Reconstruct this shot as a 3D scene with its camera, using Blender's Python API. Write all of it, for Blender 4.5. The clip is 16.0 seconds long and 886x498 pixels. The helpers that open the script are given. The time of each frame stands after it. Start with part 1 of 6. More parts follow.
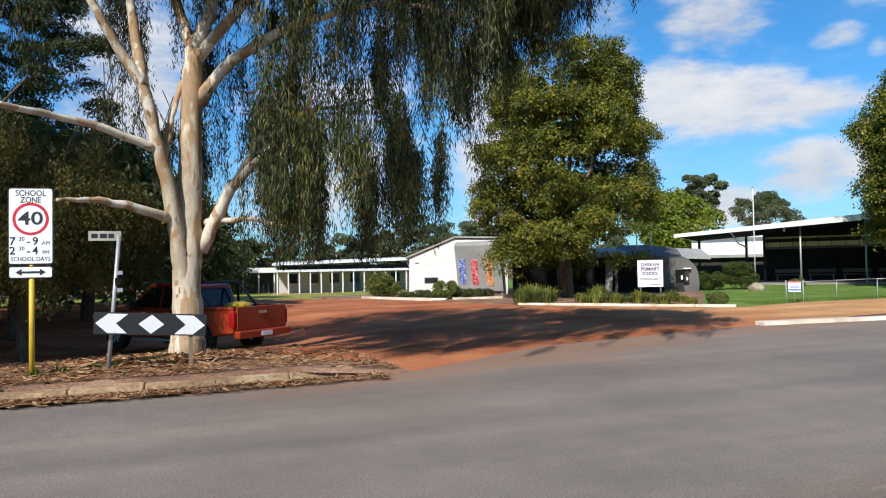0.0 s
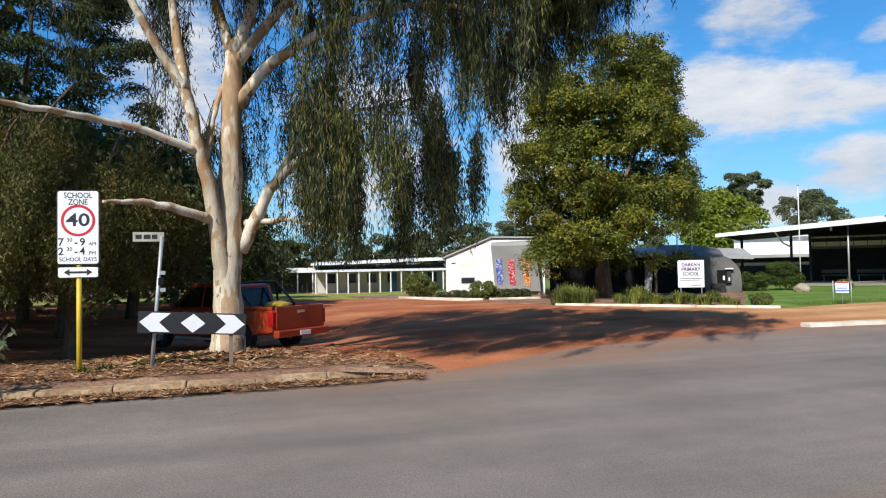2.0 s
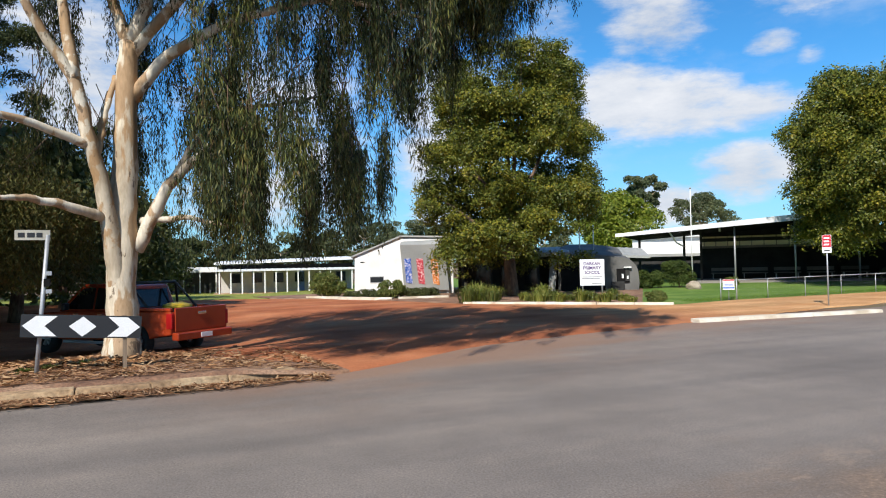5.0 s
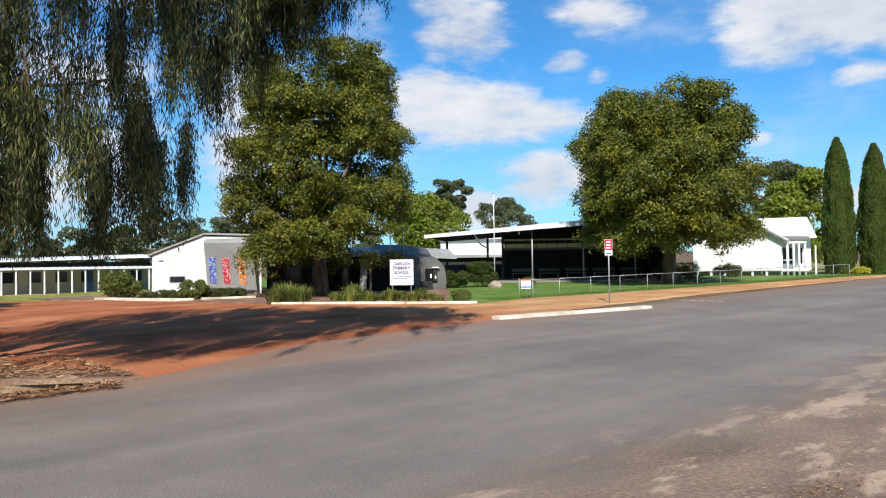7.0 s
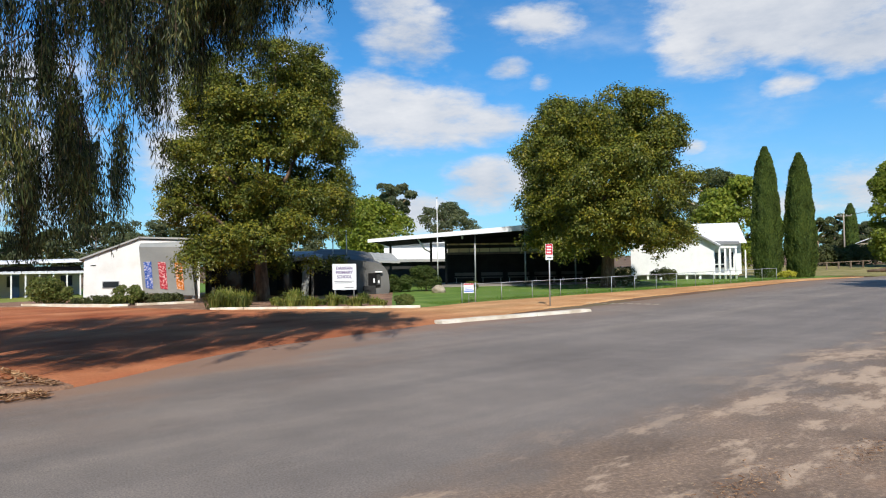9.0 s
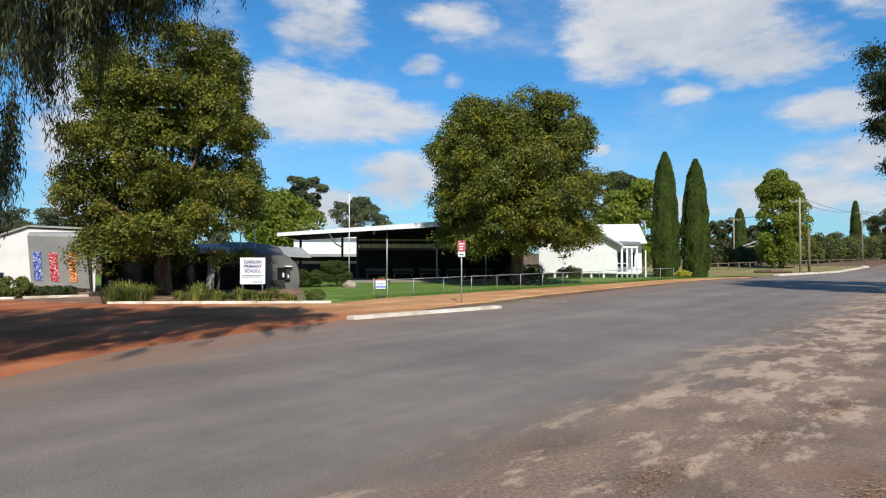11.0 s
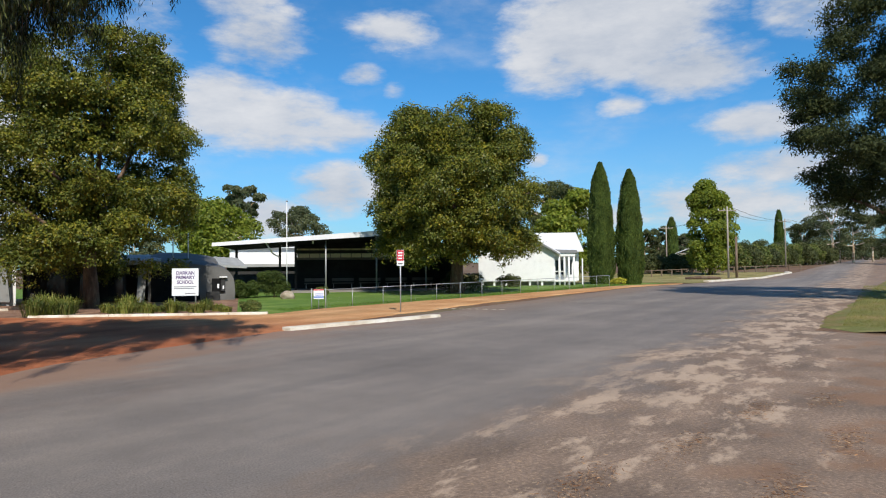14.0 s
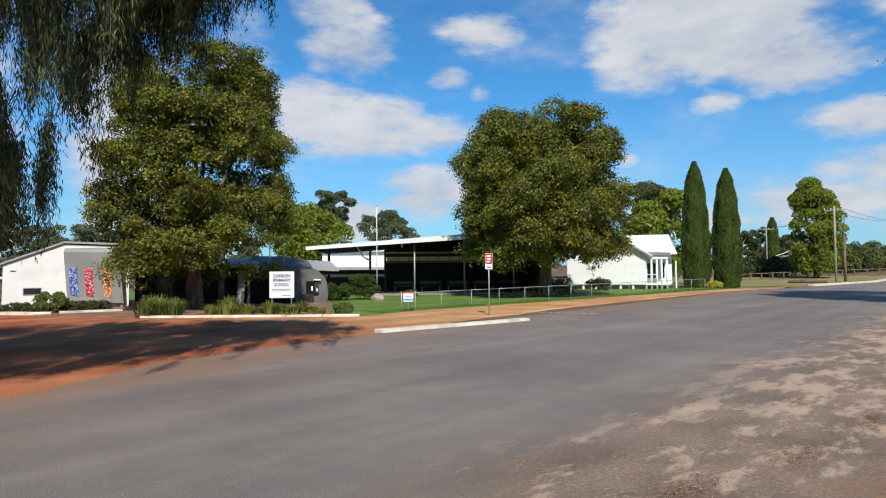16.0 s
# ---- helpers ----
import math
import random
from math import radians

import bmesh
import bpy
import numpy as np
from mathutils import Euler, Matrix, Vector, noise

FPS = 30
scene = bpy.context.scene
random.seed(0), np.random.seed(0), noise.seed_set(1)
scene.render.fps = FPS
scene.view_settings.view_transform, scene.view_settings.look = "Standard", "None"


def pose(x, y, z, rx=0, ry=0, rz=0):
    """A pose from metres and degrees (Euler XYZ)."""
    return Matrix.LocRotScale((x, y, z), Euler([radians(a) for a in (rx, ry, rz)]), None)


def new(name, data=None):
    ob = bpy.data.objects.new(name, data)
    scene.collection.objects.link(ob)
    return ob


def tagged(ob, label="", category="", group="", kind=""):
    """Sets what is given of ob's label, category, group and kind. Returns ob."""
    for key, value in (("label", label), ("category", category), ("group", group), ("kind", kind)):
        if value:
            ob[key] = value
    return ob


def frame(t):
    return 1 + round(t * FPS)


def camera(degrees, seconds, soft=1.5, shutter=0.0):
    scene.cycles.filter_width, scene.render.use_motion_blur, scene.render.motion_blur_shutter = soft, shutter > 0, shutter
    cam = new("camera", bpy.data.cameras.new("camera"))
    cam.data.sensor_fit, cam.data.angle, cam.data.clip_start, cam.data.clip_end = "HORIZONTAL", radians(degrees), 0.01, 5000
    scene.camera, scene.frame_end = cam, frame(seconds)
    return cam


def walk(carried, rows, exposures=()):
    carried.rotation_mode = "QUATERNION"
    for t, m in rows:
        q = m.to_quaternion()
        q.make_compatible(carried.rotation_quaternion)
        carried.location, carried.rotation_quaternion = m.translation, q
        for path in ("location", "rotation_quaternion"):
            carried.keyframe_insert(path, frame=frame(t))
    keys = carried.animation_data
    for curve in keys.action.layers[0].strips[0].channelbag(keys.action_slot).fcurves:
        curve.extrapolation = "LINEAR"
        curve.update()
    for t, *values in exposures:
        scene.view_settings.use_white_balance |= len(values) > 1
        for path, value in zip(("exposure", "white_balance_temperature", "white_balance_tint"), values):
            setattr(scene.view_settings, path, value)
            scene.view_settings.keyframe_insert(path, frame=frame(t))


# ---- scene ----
cam = camera(65.0, 16.0, soft=1.1)
# seconds, place, heading (left is positive), tilt up, lean
PATH = [(0, -0.089, 0.059, 1.587, -0.23, 1.66, 1.01), (0.5, -0.103, 0.071, 1.584, 1.12, 1.54, 1.04), (1, -0.090, 0.070, 1.584, 2.38, 1.81, 0.95),
        (1.5, -0.081, 0.067, 1.586, 2.08, 1.56, 1.16), (2, -0.079, 0.068, 1.589, 2.81, 1.72, 0.99), (2.5, -0.101, 0.079, 1.588, 4.13, 1.80, 0.83),
        (3, -0.113, 0.076, 1.588, 3.39, 1.65, 1.07), (3.2, -0.117, 0.064, 1.590, 3.01, 1.63, 1.02), (5.3, 0.001, 0.045, 1.600, -7.40, 1.40, 1.16),
        (5.5, 0.016, 0.053, 1.600, -9.53, 1.26, 1.17), (6, 0.027, 0.047, 1.599, -14.16, 1.44, 1.03), (6.5, -0.007, 0.014, 1.592, -18.37, 0.97, 0.68),
        (7, 0.007, 0.010, 1.593, -20.02, 1.23, 0.79), (7.5, 0.019, -0.006, 1.595, -21.17, 1.26, 0.87), (8, 0.015, -0.015, 1.596, -22.39, 1.06, 0.63),
        (8.5, 0.030, -0.026, 1.596, -23.53, 0.88, 0.73), (9, 0.014, -0.060, 1.600, -24.64, 1.51, 0.85), (9.2, 0.019, -0.055, 1.600, -25.69, 1.35, 0.80),
        (11.3, -0.047, 0.025, 1.600, -32.51, 1.33, 0.34), (11.5, -0.025, 0.003, 1.600, -32.14, 1.70, 1.31), (12, 0.009, 0.007, 1.591, -33.96, 1.46, 0.46),
        (12.5, 0.024, 0.027, 1.592, -35.68, 1.11, 0.41), (13, 0.029, 0.015, 1.594, -36.91, 1.83, 0.67), (13.5, 0.052, 0.022, 1.591, -37.14, 1.30, 0.35),
        (14, 0.059, 0.019, 1.590, -36.85, 1.86, 0.49), (14.5, 0.052, 0.019, 1.593, -37.17, 1.59, 0.31), (15, 0.048, 0.024, 1.592, -36.22, 1.67, 0.41),
        (15.5, -0.004, 0.026, 1.597, -33.02, 1.72, 0.33), (16, -0.033, 0.005, 1.608, -29.72, 2.15, 0.43)]
walk(cam, [(t, pose(x, y, z, 90 + tilt, lean, yaw)) for t, x, y, z, yaw, tilt, lean in PATH],
     exposures=[(0, 0.0), (3.2, 0.0), (6, 0.08), (9, -0.06), (11.5, -0.18), (16, -0.2)])

# ---- light and sky ----
SUN_EL, SUN_AZ = 42.0, 155.0          # height, and heading of the sun (left of +y is positive)
sun_dir = Vector((-math.sin(radians(SUN_AZ)) * math.cos(radians(SUN_EL)),
                  math.cos(radians(SUN_AZ)) * math.cos(radians(SUN_EL)), math.sin(radians(SUN_EL))))
sun_data = bpy.data.lights.new("sun", "SUN")
sun_data.energy, sun_data.angle, sun_data.color = 5.8, radians(0.53), (1.0, 0.94, 0.85)
sun = new("sun", sun_data)
sun.rotation_euler = (-sun_dir).to_track_quat("-Z", "Y").to_euler()


def heading(az, el):
    a, e = radians(az), radians(el)
    return (-math.sin(a) * math.cos(e), math.cos(a) * math.cos(e), math.sin(e))


def polar(az, d):
    a = radians(az)
    return -math.sin(a) * d, math.cos(a) * d


def make_sky():
    world = bpy.data.worlds.new("sky")
    scene.world = world
    world.use_nodes = True
    nt = world.node_tree
    nt.nodes.clear()
    N, L = nt.nodes.new, nt.links.new
    sky = N("ShaderNodeTexSky")
    sky.sky_type, sky.sun_disc = "NISHITA", False
    sky.sun_elevation, sky.sun_rotation = radians(SUN_EL), radians(-SUN_AZ)
    sky.air_density, sky.dust_density, sky.ozone_density = 1.0, 0.3, 2.5
    co = N("ShaderNodeTexCoord")

    def m(op, a, b=None, c=None, clamp=False):
        n = N("ShaderNodeMath")
        n.operation, n.use_clamp = op, clamp
        for k, v in enumerate((a, b, c)):
            if v is None:
                continue
            if isinstance(v, (int, float)):
                n.inputs[k].default_value = v
            else:
                L(v, n.inputs[k])
        return n.outputs[0]
    big = N("ShaderNodeTexNoise")
    big.inputs["Scale"].default_value, big.inputs["Detail"].default_value, big.inputs["Roughness"].default_value = 5.0, 7.0, 0.6
    stretch = N("ShaderNodeMapping")
    stretch.inputs["Scale"].default_value = (1, 1, 2.6)
    L(co.outputs["Generated"], stretch.inputs[0])
    L(stretch.outputs[0], big.inputs["Vector"])
    fine = N("ShaderNodeTexNoise")
    fine.inputs["Scale"].default_value, fine.inputs["Detail"].default_value, fine.inputs["Roughness"].default_value = 14.0, 8.0, 0.62
    L(stretch.outputs[0], fine.inputs["Vector"])
    wob = m("MULTIPLY_ADD", m("SUBTRACT", big.outputs["Fac"], 0.5), 3.4, m("MULTIPLY", m("SUBTRACT", fine.outputs["Fac"], 0.5), 3.0))
    sep = N("ShaderNodeSeparateXYZ")
    L(co.outputs["Generated"], sep.inputs[0])
    flat = m("SQRT", m("ADD", m("MULTIPLY", sep.outputs[0], sep.outputs[0]), m("MULTIPLY", sep.outputs[1], sep.outputs[1])))
    el = m("ARCTAN2", sep.outputs[2], flat)
    az = m("ARCTAN2", m("MULTIPLY", sep.outputs[0], -1.0), sep.outputs[1])
    body = None
    # heading, height, half width, half height, thickness
    for a, e, w, h, k in CLOUDS:
        da = m("DIVIDE", m("SUBTRACT", az, radians(a)), radians(w))
        de = m("DIVIDE", m("SUBTRACT", el, radians(e)), radians(h))
        r2 = m("ADD", m("MULTIPLY", da, da), m("MULTIPLY", de, de))
        one = m("MULTIPLY", m("SUBTRACT", 1.0, r2), k)
        body = one if body is None else m("MAXIMUM", body, one)
    body = m("MAXIMUM", body, -1.3)
    # scattered fair-weather cloud over the rest of the sky
    veil = m("MULTIPLY", m("SUBTRACT", big.outputs["Fac"], 0.45), 1.5, clamp=True)
    dens = m("MAXIMUM", m("MULTIPLY", m("ADD", m("ADD", body, wob), 0.34), 0.58, clamp=True), veil)
    ramp = N("ShaderNodeMapRange")
    ramp.interpolation_type = "SMOOTHSTEP"
    ramp.inputs["From Min"].default_value, ramp.inputs["From Max"].default_value = 0.0, 1.0
    ramp.inputs["To Max"].default_value = 0.95
    L(dens, ramp.inputs["Value"])
    shade = N("ShaderNodeMapRange")
    shade.inputs["From Min"].default_value, shade.inputs["From Max"].default_value = 0.35, 0.65
    L(m("ADD", m("MULTIPLY", big.outputs["Fac"], 0.7), m("MULTIPLY", fine.outputs["Fac"], 0.3)), shade.inputs["Value"])
    cloud = N("ShaderNodeMix")
    cloud.data_type = "RGBA"
    cloud.inputs["A"].default_value, cloud.inputs["B"].default_value = (6.0, 6.7, 7.9, 1), (9.9, 10.0, 10.3, 1)
    L(shade.outputs[0], cloud.inputs["Factor"])
    # thin haze that pales the sky towards the horizon
    haze = N("ShaderNodeMapRange")
    haze.interpolation_type = "SMOOTHSTEP"
    haze.inputs["From Min"].default_value, haze.inputs["From Max"].default_value = radians(16), radians(-2)
    haze.inputs["To Min"].default_value, haze.inputs["To Max"].default_value = 0.0, 0.5
    L(el, haze.inputs["Value"])
    tint = N("ShaderNodeMix")
    tint.data_type, tint.blend_type = "RGBA", "MULTIPLY"
    tint.inputs["Factor"].default_value, tint.inputs["B"].default_value = 1.0, SKY_TINT
    L(sky.outputs[0], tint.inputs["A"])
    pale = N("ShaderNodeMix")
    pale.data_type = "RGBA"
    pale.inputs["B"].default_value = (5.6, 6.8, 8.2, 1)
    L(haze.outputs[0], pale.inputs["Factor"])
    L(tint.outputs["Result"], pale.inputs["A"])
    mix = N("ShaderNodeMix")
    mix.data_type = "RGBA"
    L(ramp.outputs[0], mix.inputs["Factor"])
    L(pale.outputs["Result"], mix.inputs["A"])
    L(cloud.outputs["Result"], mix.inputs["B"])
    bg = N("ShaderNodeBackground")
    bg.inputs["Strength"].default_value = 0.088
    L(mix.outputs["Result"], bg.inputs[0])
    out = N("ShaderNodeOutputWorld")
    L(bg.outputs[0], out.inputs[0])


SKY_TINT = (0.5, 1.28, 1.78, 1)
CLOUDS = [(-19.5, 12.9, 5.0, 3.4, 1.5), (-23.5, 12.0, 6.0, 3.0, 1.5), (-28.0, 11.5, 5.0, 1.9, 1.3), (-22.2, 18.3, 4.6, 3.0, 1.6),
          (-20.5, 21.0, 3.8, 2.4, 1.4), (-14, 17.5, 2.6, 3.6, 0.7), (-30.4, 15.9, 2.0, 1.0, 1.2), (-32.8, 14.6, 1.0, 0.7, 0.6), (-32.8, 19.2, 4.0, 1.7, 1.2),
          (-51, 18.6, 9.6, 4.6, 2.3), (-56.8, 15.4, 6.5, 2.6, 1.9), (-46.2, 16.6, 4.6, 3.0, 1.4), (-51.6, 13.0, 2.0, 1.2, 0.8),
          (-61.6, 10.8, 4.8, 1.7, 1.5), (-64, 7.6, 6.5, 1.7, 1.4), (-65, 18.6, 3.6, 2.4, 1.2), (-28.6, 6.8, 4.8, 2.4, 1.6), (-21.5, 4.6, 5.0, 1.8, 1.6),
          (-59, 5.2, 8.0, 2.0, 1.2), (-49, 4.2, 5.0, 1.3, 1.0), (-68, 4.5, 7.0, 2.4, 1.1), (-44.6, 9.0, 1.0, 0.6, 0.8), (24, 14, 6, 7, 1.3), (9, 9, 8, 8, 1.0), (-5, 10, 5, 7, 1.1),
          (90, 16, 30, 5, 0.9), (150, 22, 25, 6, 0.8), (-110, 18, 25, 6, 0.9), (-160, 30, 20, 6, 0.8)]
make_sky()

# ---- materials ----
def noise_mix(nt, co, scale, detail, colours, lo=0.35, hi=0.65, rough=0.6, stretch=None):
    N, L = nt.nodes.new, nt.links.new
    n = N("ShaderNodeTexNoise")
    n.inputs["Scale"].default_value, n.inputs["Detail"].default_value, n.inputs["Roughness"].default_value = scale, detail, rough
    if stretch:
        mp = N("ShaderNodeMapping")
        mp.inputs["Rotation"].default_value, mp.inputs["Scale"].default_value = (0, 0, radians(stretch[0])), stretch[1:]
        L(co, mp.inputs[0])
        L(mp.outputs[0], n.inputs["Vector"])
    else:
        L(co, n.inputs["Vector"])
    r = N("ShaderNodeValToRGB")
    els = r.color_ramp.elements
    els[0].position, els[1].position = lo, hi
    els[0].color, els[1].color = (*colours[0], 1), (*colours[-1], 1)
    for k, c in enumerate(colours[1:-1]):
        els.new(lo + (hi - lo) * (k + 1) / (len(colours) - 1)).color = (*c, 1)
    L(n.outputs["Fac"], r.inputs[0])
    return r.outputs[0], n.outputs["Fac"]


def blend(nt, fac, a, b, mode="MIX"):
    mx = nt.nodes.new("ShaderNodeMix")
    mx.data_type, mx.blend_type = "RGBA", mode
    for key, v in (("Factor", fac), ("A", a), ("B", b)):
        if isinstance(v, (int, float)):
            mx.inputs[key].default_value = v
        elif isinstance(v, tuple):
            mx.inputs[key].default_value = (*v, 1)
        else:
            nt.links.new(v, mx.inputs[key])
    return mx.outputs["Result"]


def ramp(nt, value, lo, hi, to_lo=0.0, to_hi=1.0):
    r = nt.nodes.new("ShaderNodeMapRange")
    r.interpolation_type = "SMOOTHSTEP"
    for key, v in (("From Min", lo), ("From Max", hi), ("To Min", to_lo), ("To Max", to_hi)):
        r.inputs[key].default_value = v
    nt.links.new(value, r.inputs["Value"])
    return r.outputs[0]


def math_node(nt, op, a, b=0.0):
    n = nt.nodes.new("ShaderNodeMath")
    n.operation = op
    for k, v in enumerate((a, b)):
        if isinstance(v, (int, float)):
            n.inputs[k].default_value = v
        else:
            nt.links.new(v, n.inputs[k])
    return n.outputs[0]


def start(name, rough=0.7, metal=0.0, spec=0.5):
    m = bpy.data.materials.new(name)
    m.use_nodes = True
    nt = m.node_tree
    b = nt.nodes["Principled BSDF"]
    b.inputs["Roughness"].default_value, b.inputs["Metallic"].default_value = rough, metal
    b.inputs["Specular IOR Level"].default_value = spec
    co = nt.nodes.new("ShaderNodeTexCoord").outputs["Object"]
    return m, nt, b, co


def bump(nt, b, height, strength, distance):
    n = nt.nodes.new("ShaderNodeBump")
    n.inputs["Strength"].default_value, n.inputs["Distance"].default_value = strength, distance
    nt.links.new(height, n.inputs["Height"])
    nt.links.new(n.outputs[0], b.inputs["Normal"])


def surface(name, colours, scale=3.0, rough=0.7, metal=0.0, grain=40.0, grain_amount=0.25, relief=0.3, depth=0.01, stretch=None, spec=0.5):
    """A worn surface: broad stains between the colours, with a fine grain and relief over them."""
    m, nt, b, co = start(name, rough, metal, spec)
    col, _ = noise_mix(nt, co, scale, 5, colours, stretch=stretch)
    fine, h = noise_mix(nt, co, grain, 4, [(1 - grain_amount,) * 3, (1 + grain_amount * 0.5,) * 3], 0.3, 0.7, stretch=stretch)
    nt.links.new(blend(nt, 1.0, col, fine, "MULTIPLY"), b.inputs["Base Color"])
    if relief:
        bump(nt, b, h, relief, depth)
    return m


def leaf_material(name, colours, gloss=0.45, through_light=0.35, vary=None, size=0.5):
    m, nt, b, co = start(name, gloss, 0, 0.2)
    N, L = nt.nodes.new, nt.links.new
    geo = N("ShaderNodeNewGeometry")
    r = N("ShaderNodeValToRGB")
    els = r.color_ramp.elements
    els[0].color, els[1].color = (*colours[0], 1), (*colours[-1], 1)
    for k, c in enumerate(colours[1:-1]):
        els.new((k + 1) / (len(colours) - 1)).color = (*c, 1)
    L(geo.outputs["Random Per Island"], r.inputs[0])
    # broad tint over the leaves; vary can paint lit and shaded masses
    broad, _ = noise_mix(nt, co, size, 3, vary or [(0.78, 0.8, 0.8), (1.15, 1.15, 1.0)], 0.35, 0.65)
    c = blend(nt, 1.0, r.outputs[0], broad, "MULTIPLY")
    L(c, b.inputs["Base Color"])
    tr = N("ShaderNodeBsdfTranslucent")
    L(blend(nt, 1.0, c, (1.3, 1.35, 0.6), "MULTIPLY"), tr.inputs[0])
    mx = N("ShaderNodeMixShader")
    mx.inputs[0].default_value = through_light
    L(b.outputs[0], mx.inputs[1])
    L(tr.outputs[0], mx.inputs[2])
    L(mx.outputs[0], nt.nodes["Material Output"].inputs[0])
    return m


# ---- mesh helpers ----
def empty(name, x=0.0, y=0.0, z=0.0, rz=0.0, label="", category="", group="", kind=""):
    ob = new(name)
    ob.empty_display_size = 0.2
    ob.matrix_world = pose(x, y, z, 0, 0, rz)
    return tagged(ob, label, category, group, kind)


def part(name, bm, material, parent=None, label="", smooth=False):
    me = bpy.data.meshes.new(name)
    bm.to_mesh(me)
    bm.free()
    if smooth:
        me.shade_smooth()
    me.materials.append(material)
    ob = new(name, me)
    if parent is not None:
        ob.parent = parent
    return tagged(ob, label)


def raw(name, verts, faces, material, parent=None, label="", smooth=False):
    me = bpy.data.meshes.new(name)
    verts = np.asarray(verts, dtype=np.float32)
    faces = np.asarray(faces, dtype=np.int32)
    k = faces.shape[1]
    me.vertices.add(len(verts))
    me.vertices.foreach_set("co", verts.ravel())
    me.loops.add(faces.size)
    me.loops.foreach_set("vertex_index", faces.ravel())
    me.polygons.add(len(faces))
    me.polygons.foreach_set("loop_start", np.arange(0, faces.size, k, dtype=np.int32))
    me.update(calc_edges=True)
    if smooth:
        me.shade_smooth()
    me.materials.append(material)
    ob = new(name, me)
    if parent is not None:
        ob.parent = parent
    return tagged(ob, label)


def box(bm, x0, x1, y0, y1, z0, z1, bev=0.0, m=None):
    made = bmesh.ops.create_cube(bm, size=1.0)["verts"]
    for v in made:
        v.co = Vector(((x0 + x1) / 2 + v.co.x * (x1 - x0), (y0 + y1) / 2 + v.co.y * (y1 - y0), (z0 + z1) / 2 + v.co.z * (z1 - z0)))
    if bev:
        edges = list({e for v in made for e in v.link_edges})
        made = bmesh.ops.bevel(bm, geom=edges, offset=bev, segments=2, affect="EDGES", profile=0.5)["verts"]
    if m is not None:
        bmesh.ops.transform(bm, matrix=m, verts=made)
    return bm


def slab(x0, x1, y0, y1, z0, z1, bev=0.0, m=None):
    return box(bmesh.new(), x0, x1, y0, y1, z0, z1, bev, m)


def tube(points, radii, sides=10, bm=None, cap=True):
    """A round bar through the points, with a radius at each."""
    bm = bm or bmesh.new()
    rings = []
    pts = [Vector(p) for p in points]
    for i, p in enumerate(pts):
        d = (pts[min(i + 1, len(pts) - 1)] - pts[max(i - 1, 0)]).normalized()
        a = d.orthogonal() if i == 0 else (rings_axis - d * rings_axis.dot(d))
        a.normalize()
        rings_axis = a
        b = d.cross(a)
        rings.append([bm.verts.new(p + (a * math.cos(k * math.tau / sides) + b * math.sin(k * math.tau / sides)) * radii[i]) for k in range(sides)])
    for r0, r1 in zip(rings, rings[1:]):
        for k in range(sides):
            bm.faces.new((r0[k], r0[(k + 1) % sides], r1[(k + 1) % sides], r1[k]))
    if cap:
        bm.faces.new(rings[0][::-1])
        bm.faces.new(rings[-1])
    return bm


def prism(profile, y0, y1, bm=None):
    """A profile of (x, z) points pulled along y."""
    bm = bm or bmesh.new()
    a = [bm.verts.new((x, y0, z)) for x, z in profile]
    b = [bm.verts.new((x, y1, z)) for x, z in profile]
    n = len(profile)
    for k in range(n):
        bm.faces.new((a[k], a[(k + 1) % n], b[(k + 1) % n], b[k]))
    bm.faces.new(a[::-1])
    bm.faces.new(b)
    bmesh.ops.recalc_face_normals(bm, faces=bm.faces[:])
    return bm


# ---- the lie of the land: s runs along the road, n across it ----
US, UN = (0.9336, 0.3584), (-0.3584, 0.9336)
RISE_S = [-400, 20, 50, 90, 145, 300, 450, 700, 3000]
RISE_Z = [0, 0, 0.4, 0.5, 2.0, 5.0, 8.0, 9.0, 9.0]


def height(x, y):
    s = US[0] * x + US[1] * y
    dip = 0.52 * np.exp(-((x + 8.8) ** 2 + (y - 20.8) ** 2) / 40.0)
    fall = 0.25 * np.clip((y - 30.0) / 25.0, 0, 1) * np.clip(-x / 10.0, 0, 1)
    return np.interp(s, RISE_S, RISE_Z) - dip - fall


def hz(x, y):
    return float(height(x, y))


def sn(s, n):
    return US[0] * s + UN[0] * n, US[1] * s + UN[1] * n


def drape(name, s_values, lo, hi, rows, material, lift=0.0, extra=None, label="", category=""):
    """A sheet over the land between the lines n = lo(s) and n = hi(s)."""
    s = np.asarray(s_values, float)
    a, b = np.array([lo(v) for v in s]), np.array([hi(v) for v in s])
    k = np.linspace(0, 1, rows)
    n = a[:, None] * (1 - k) + b[:, None] * k
    S = np.repeat(s[:, None], rows, 1)
    X, Y = US[0] * S + UN[0] * n, US[1] * S + UN[1] * n
    Z = height(X, Y) + lift
    Z = Z - 0.05 * ((k < 1e-6) | (k > 1 - 1e-6))[None, :]
    if extra is not None:
        Z = Z + extra(S, n, k[None, :])
    idx = np.arange(len(s) * rows).reshape(len(s), rows)
    f = np.stack([idx[:-1, :-1], idx[1:, :-1], idx[1:, 1:], idx[:-1, 1:]], -1).reshape(-1, 4)
    ob = raw(name, np.stack([X, Y, Z], -1).reshape(-1, 3), f, material, smooth=True)
    return tagged(ob, label, category, kind="structure")


def steps(*spans):
    out = []
    for a, b, d in spans:
        out += list(np.arange(a, b, d))
    return out + [spans[-1][1]]


def lines(*pts):
    xs, ys = [p[0] for p in pts], [p[1] for p in pts]
    return lambda v: float(np.interp(v, xs, ys))


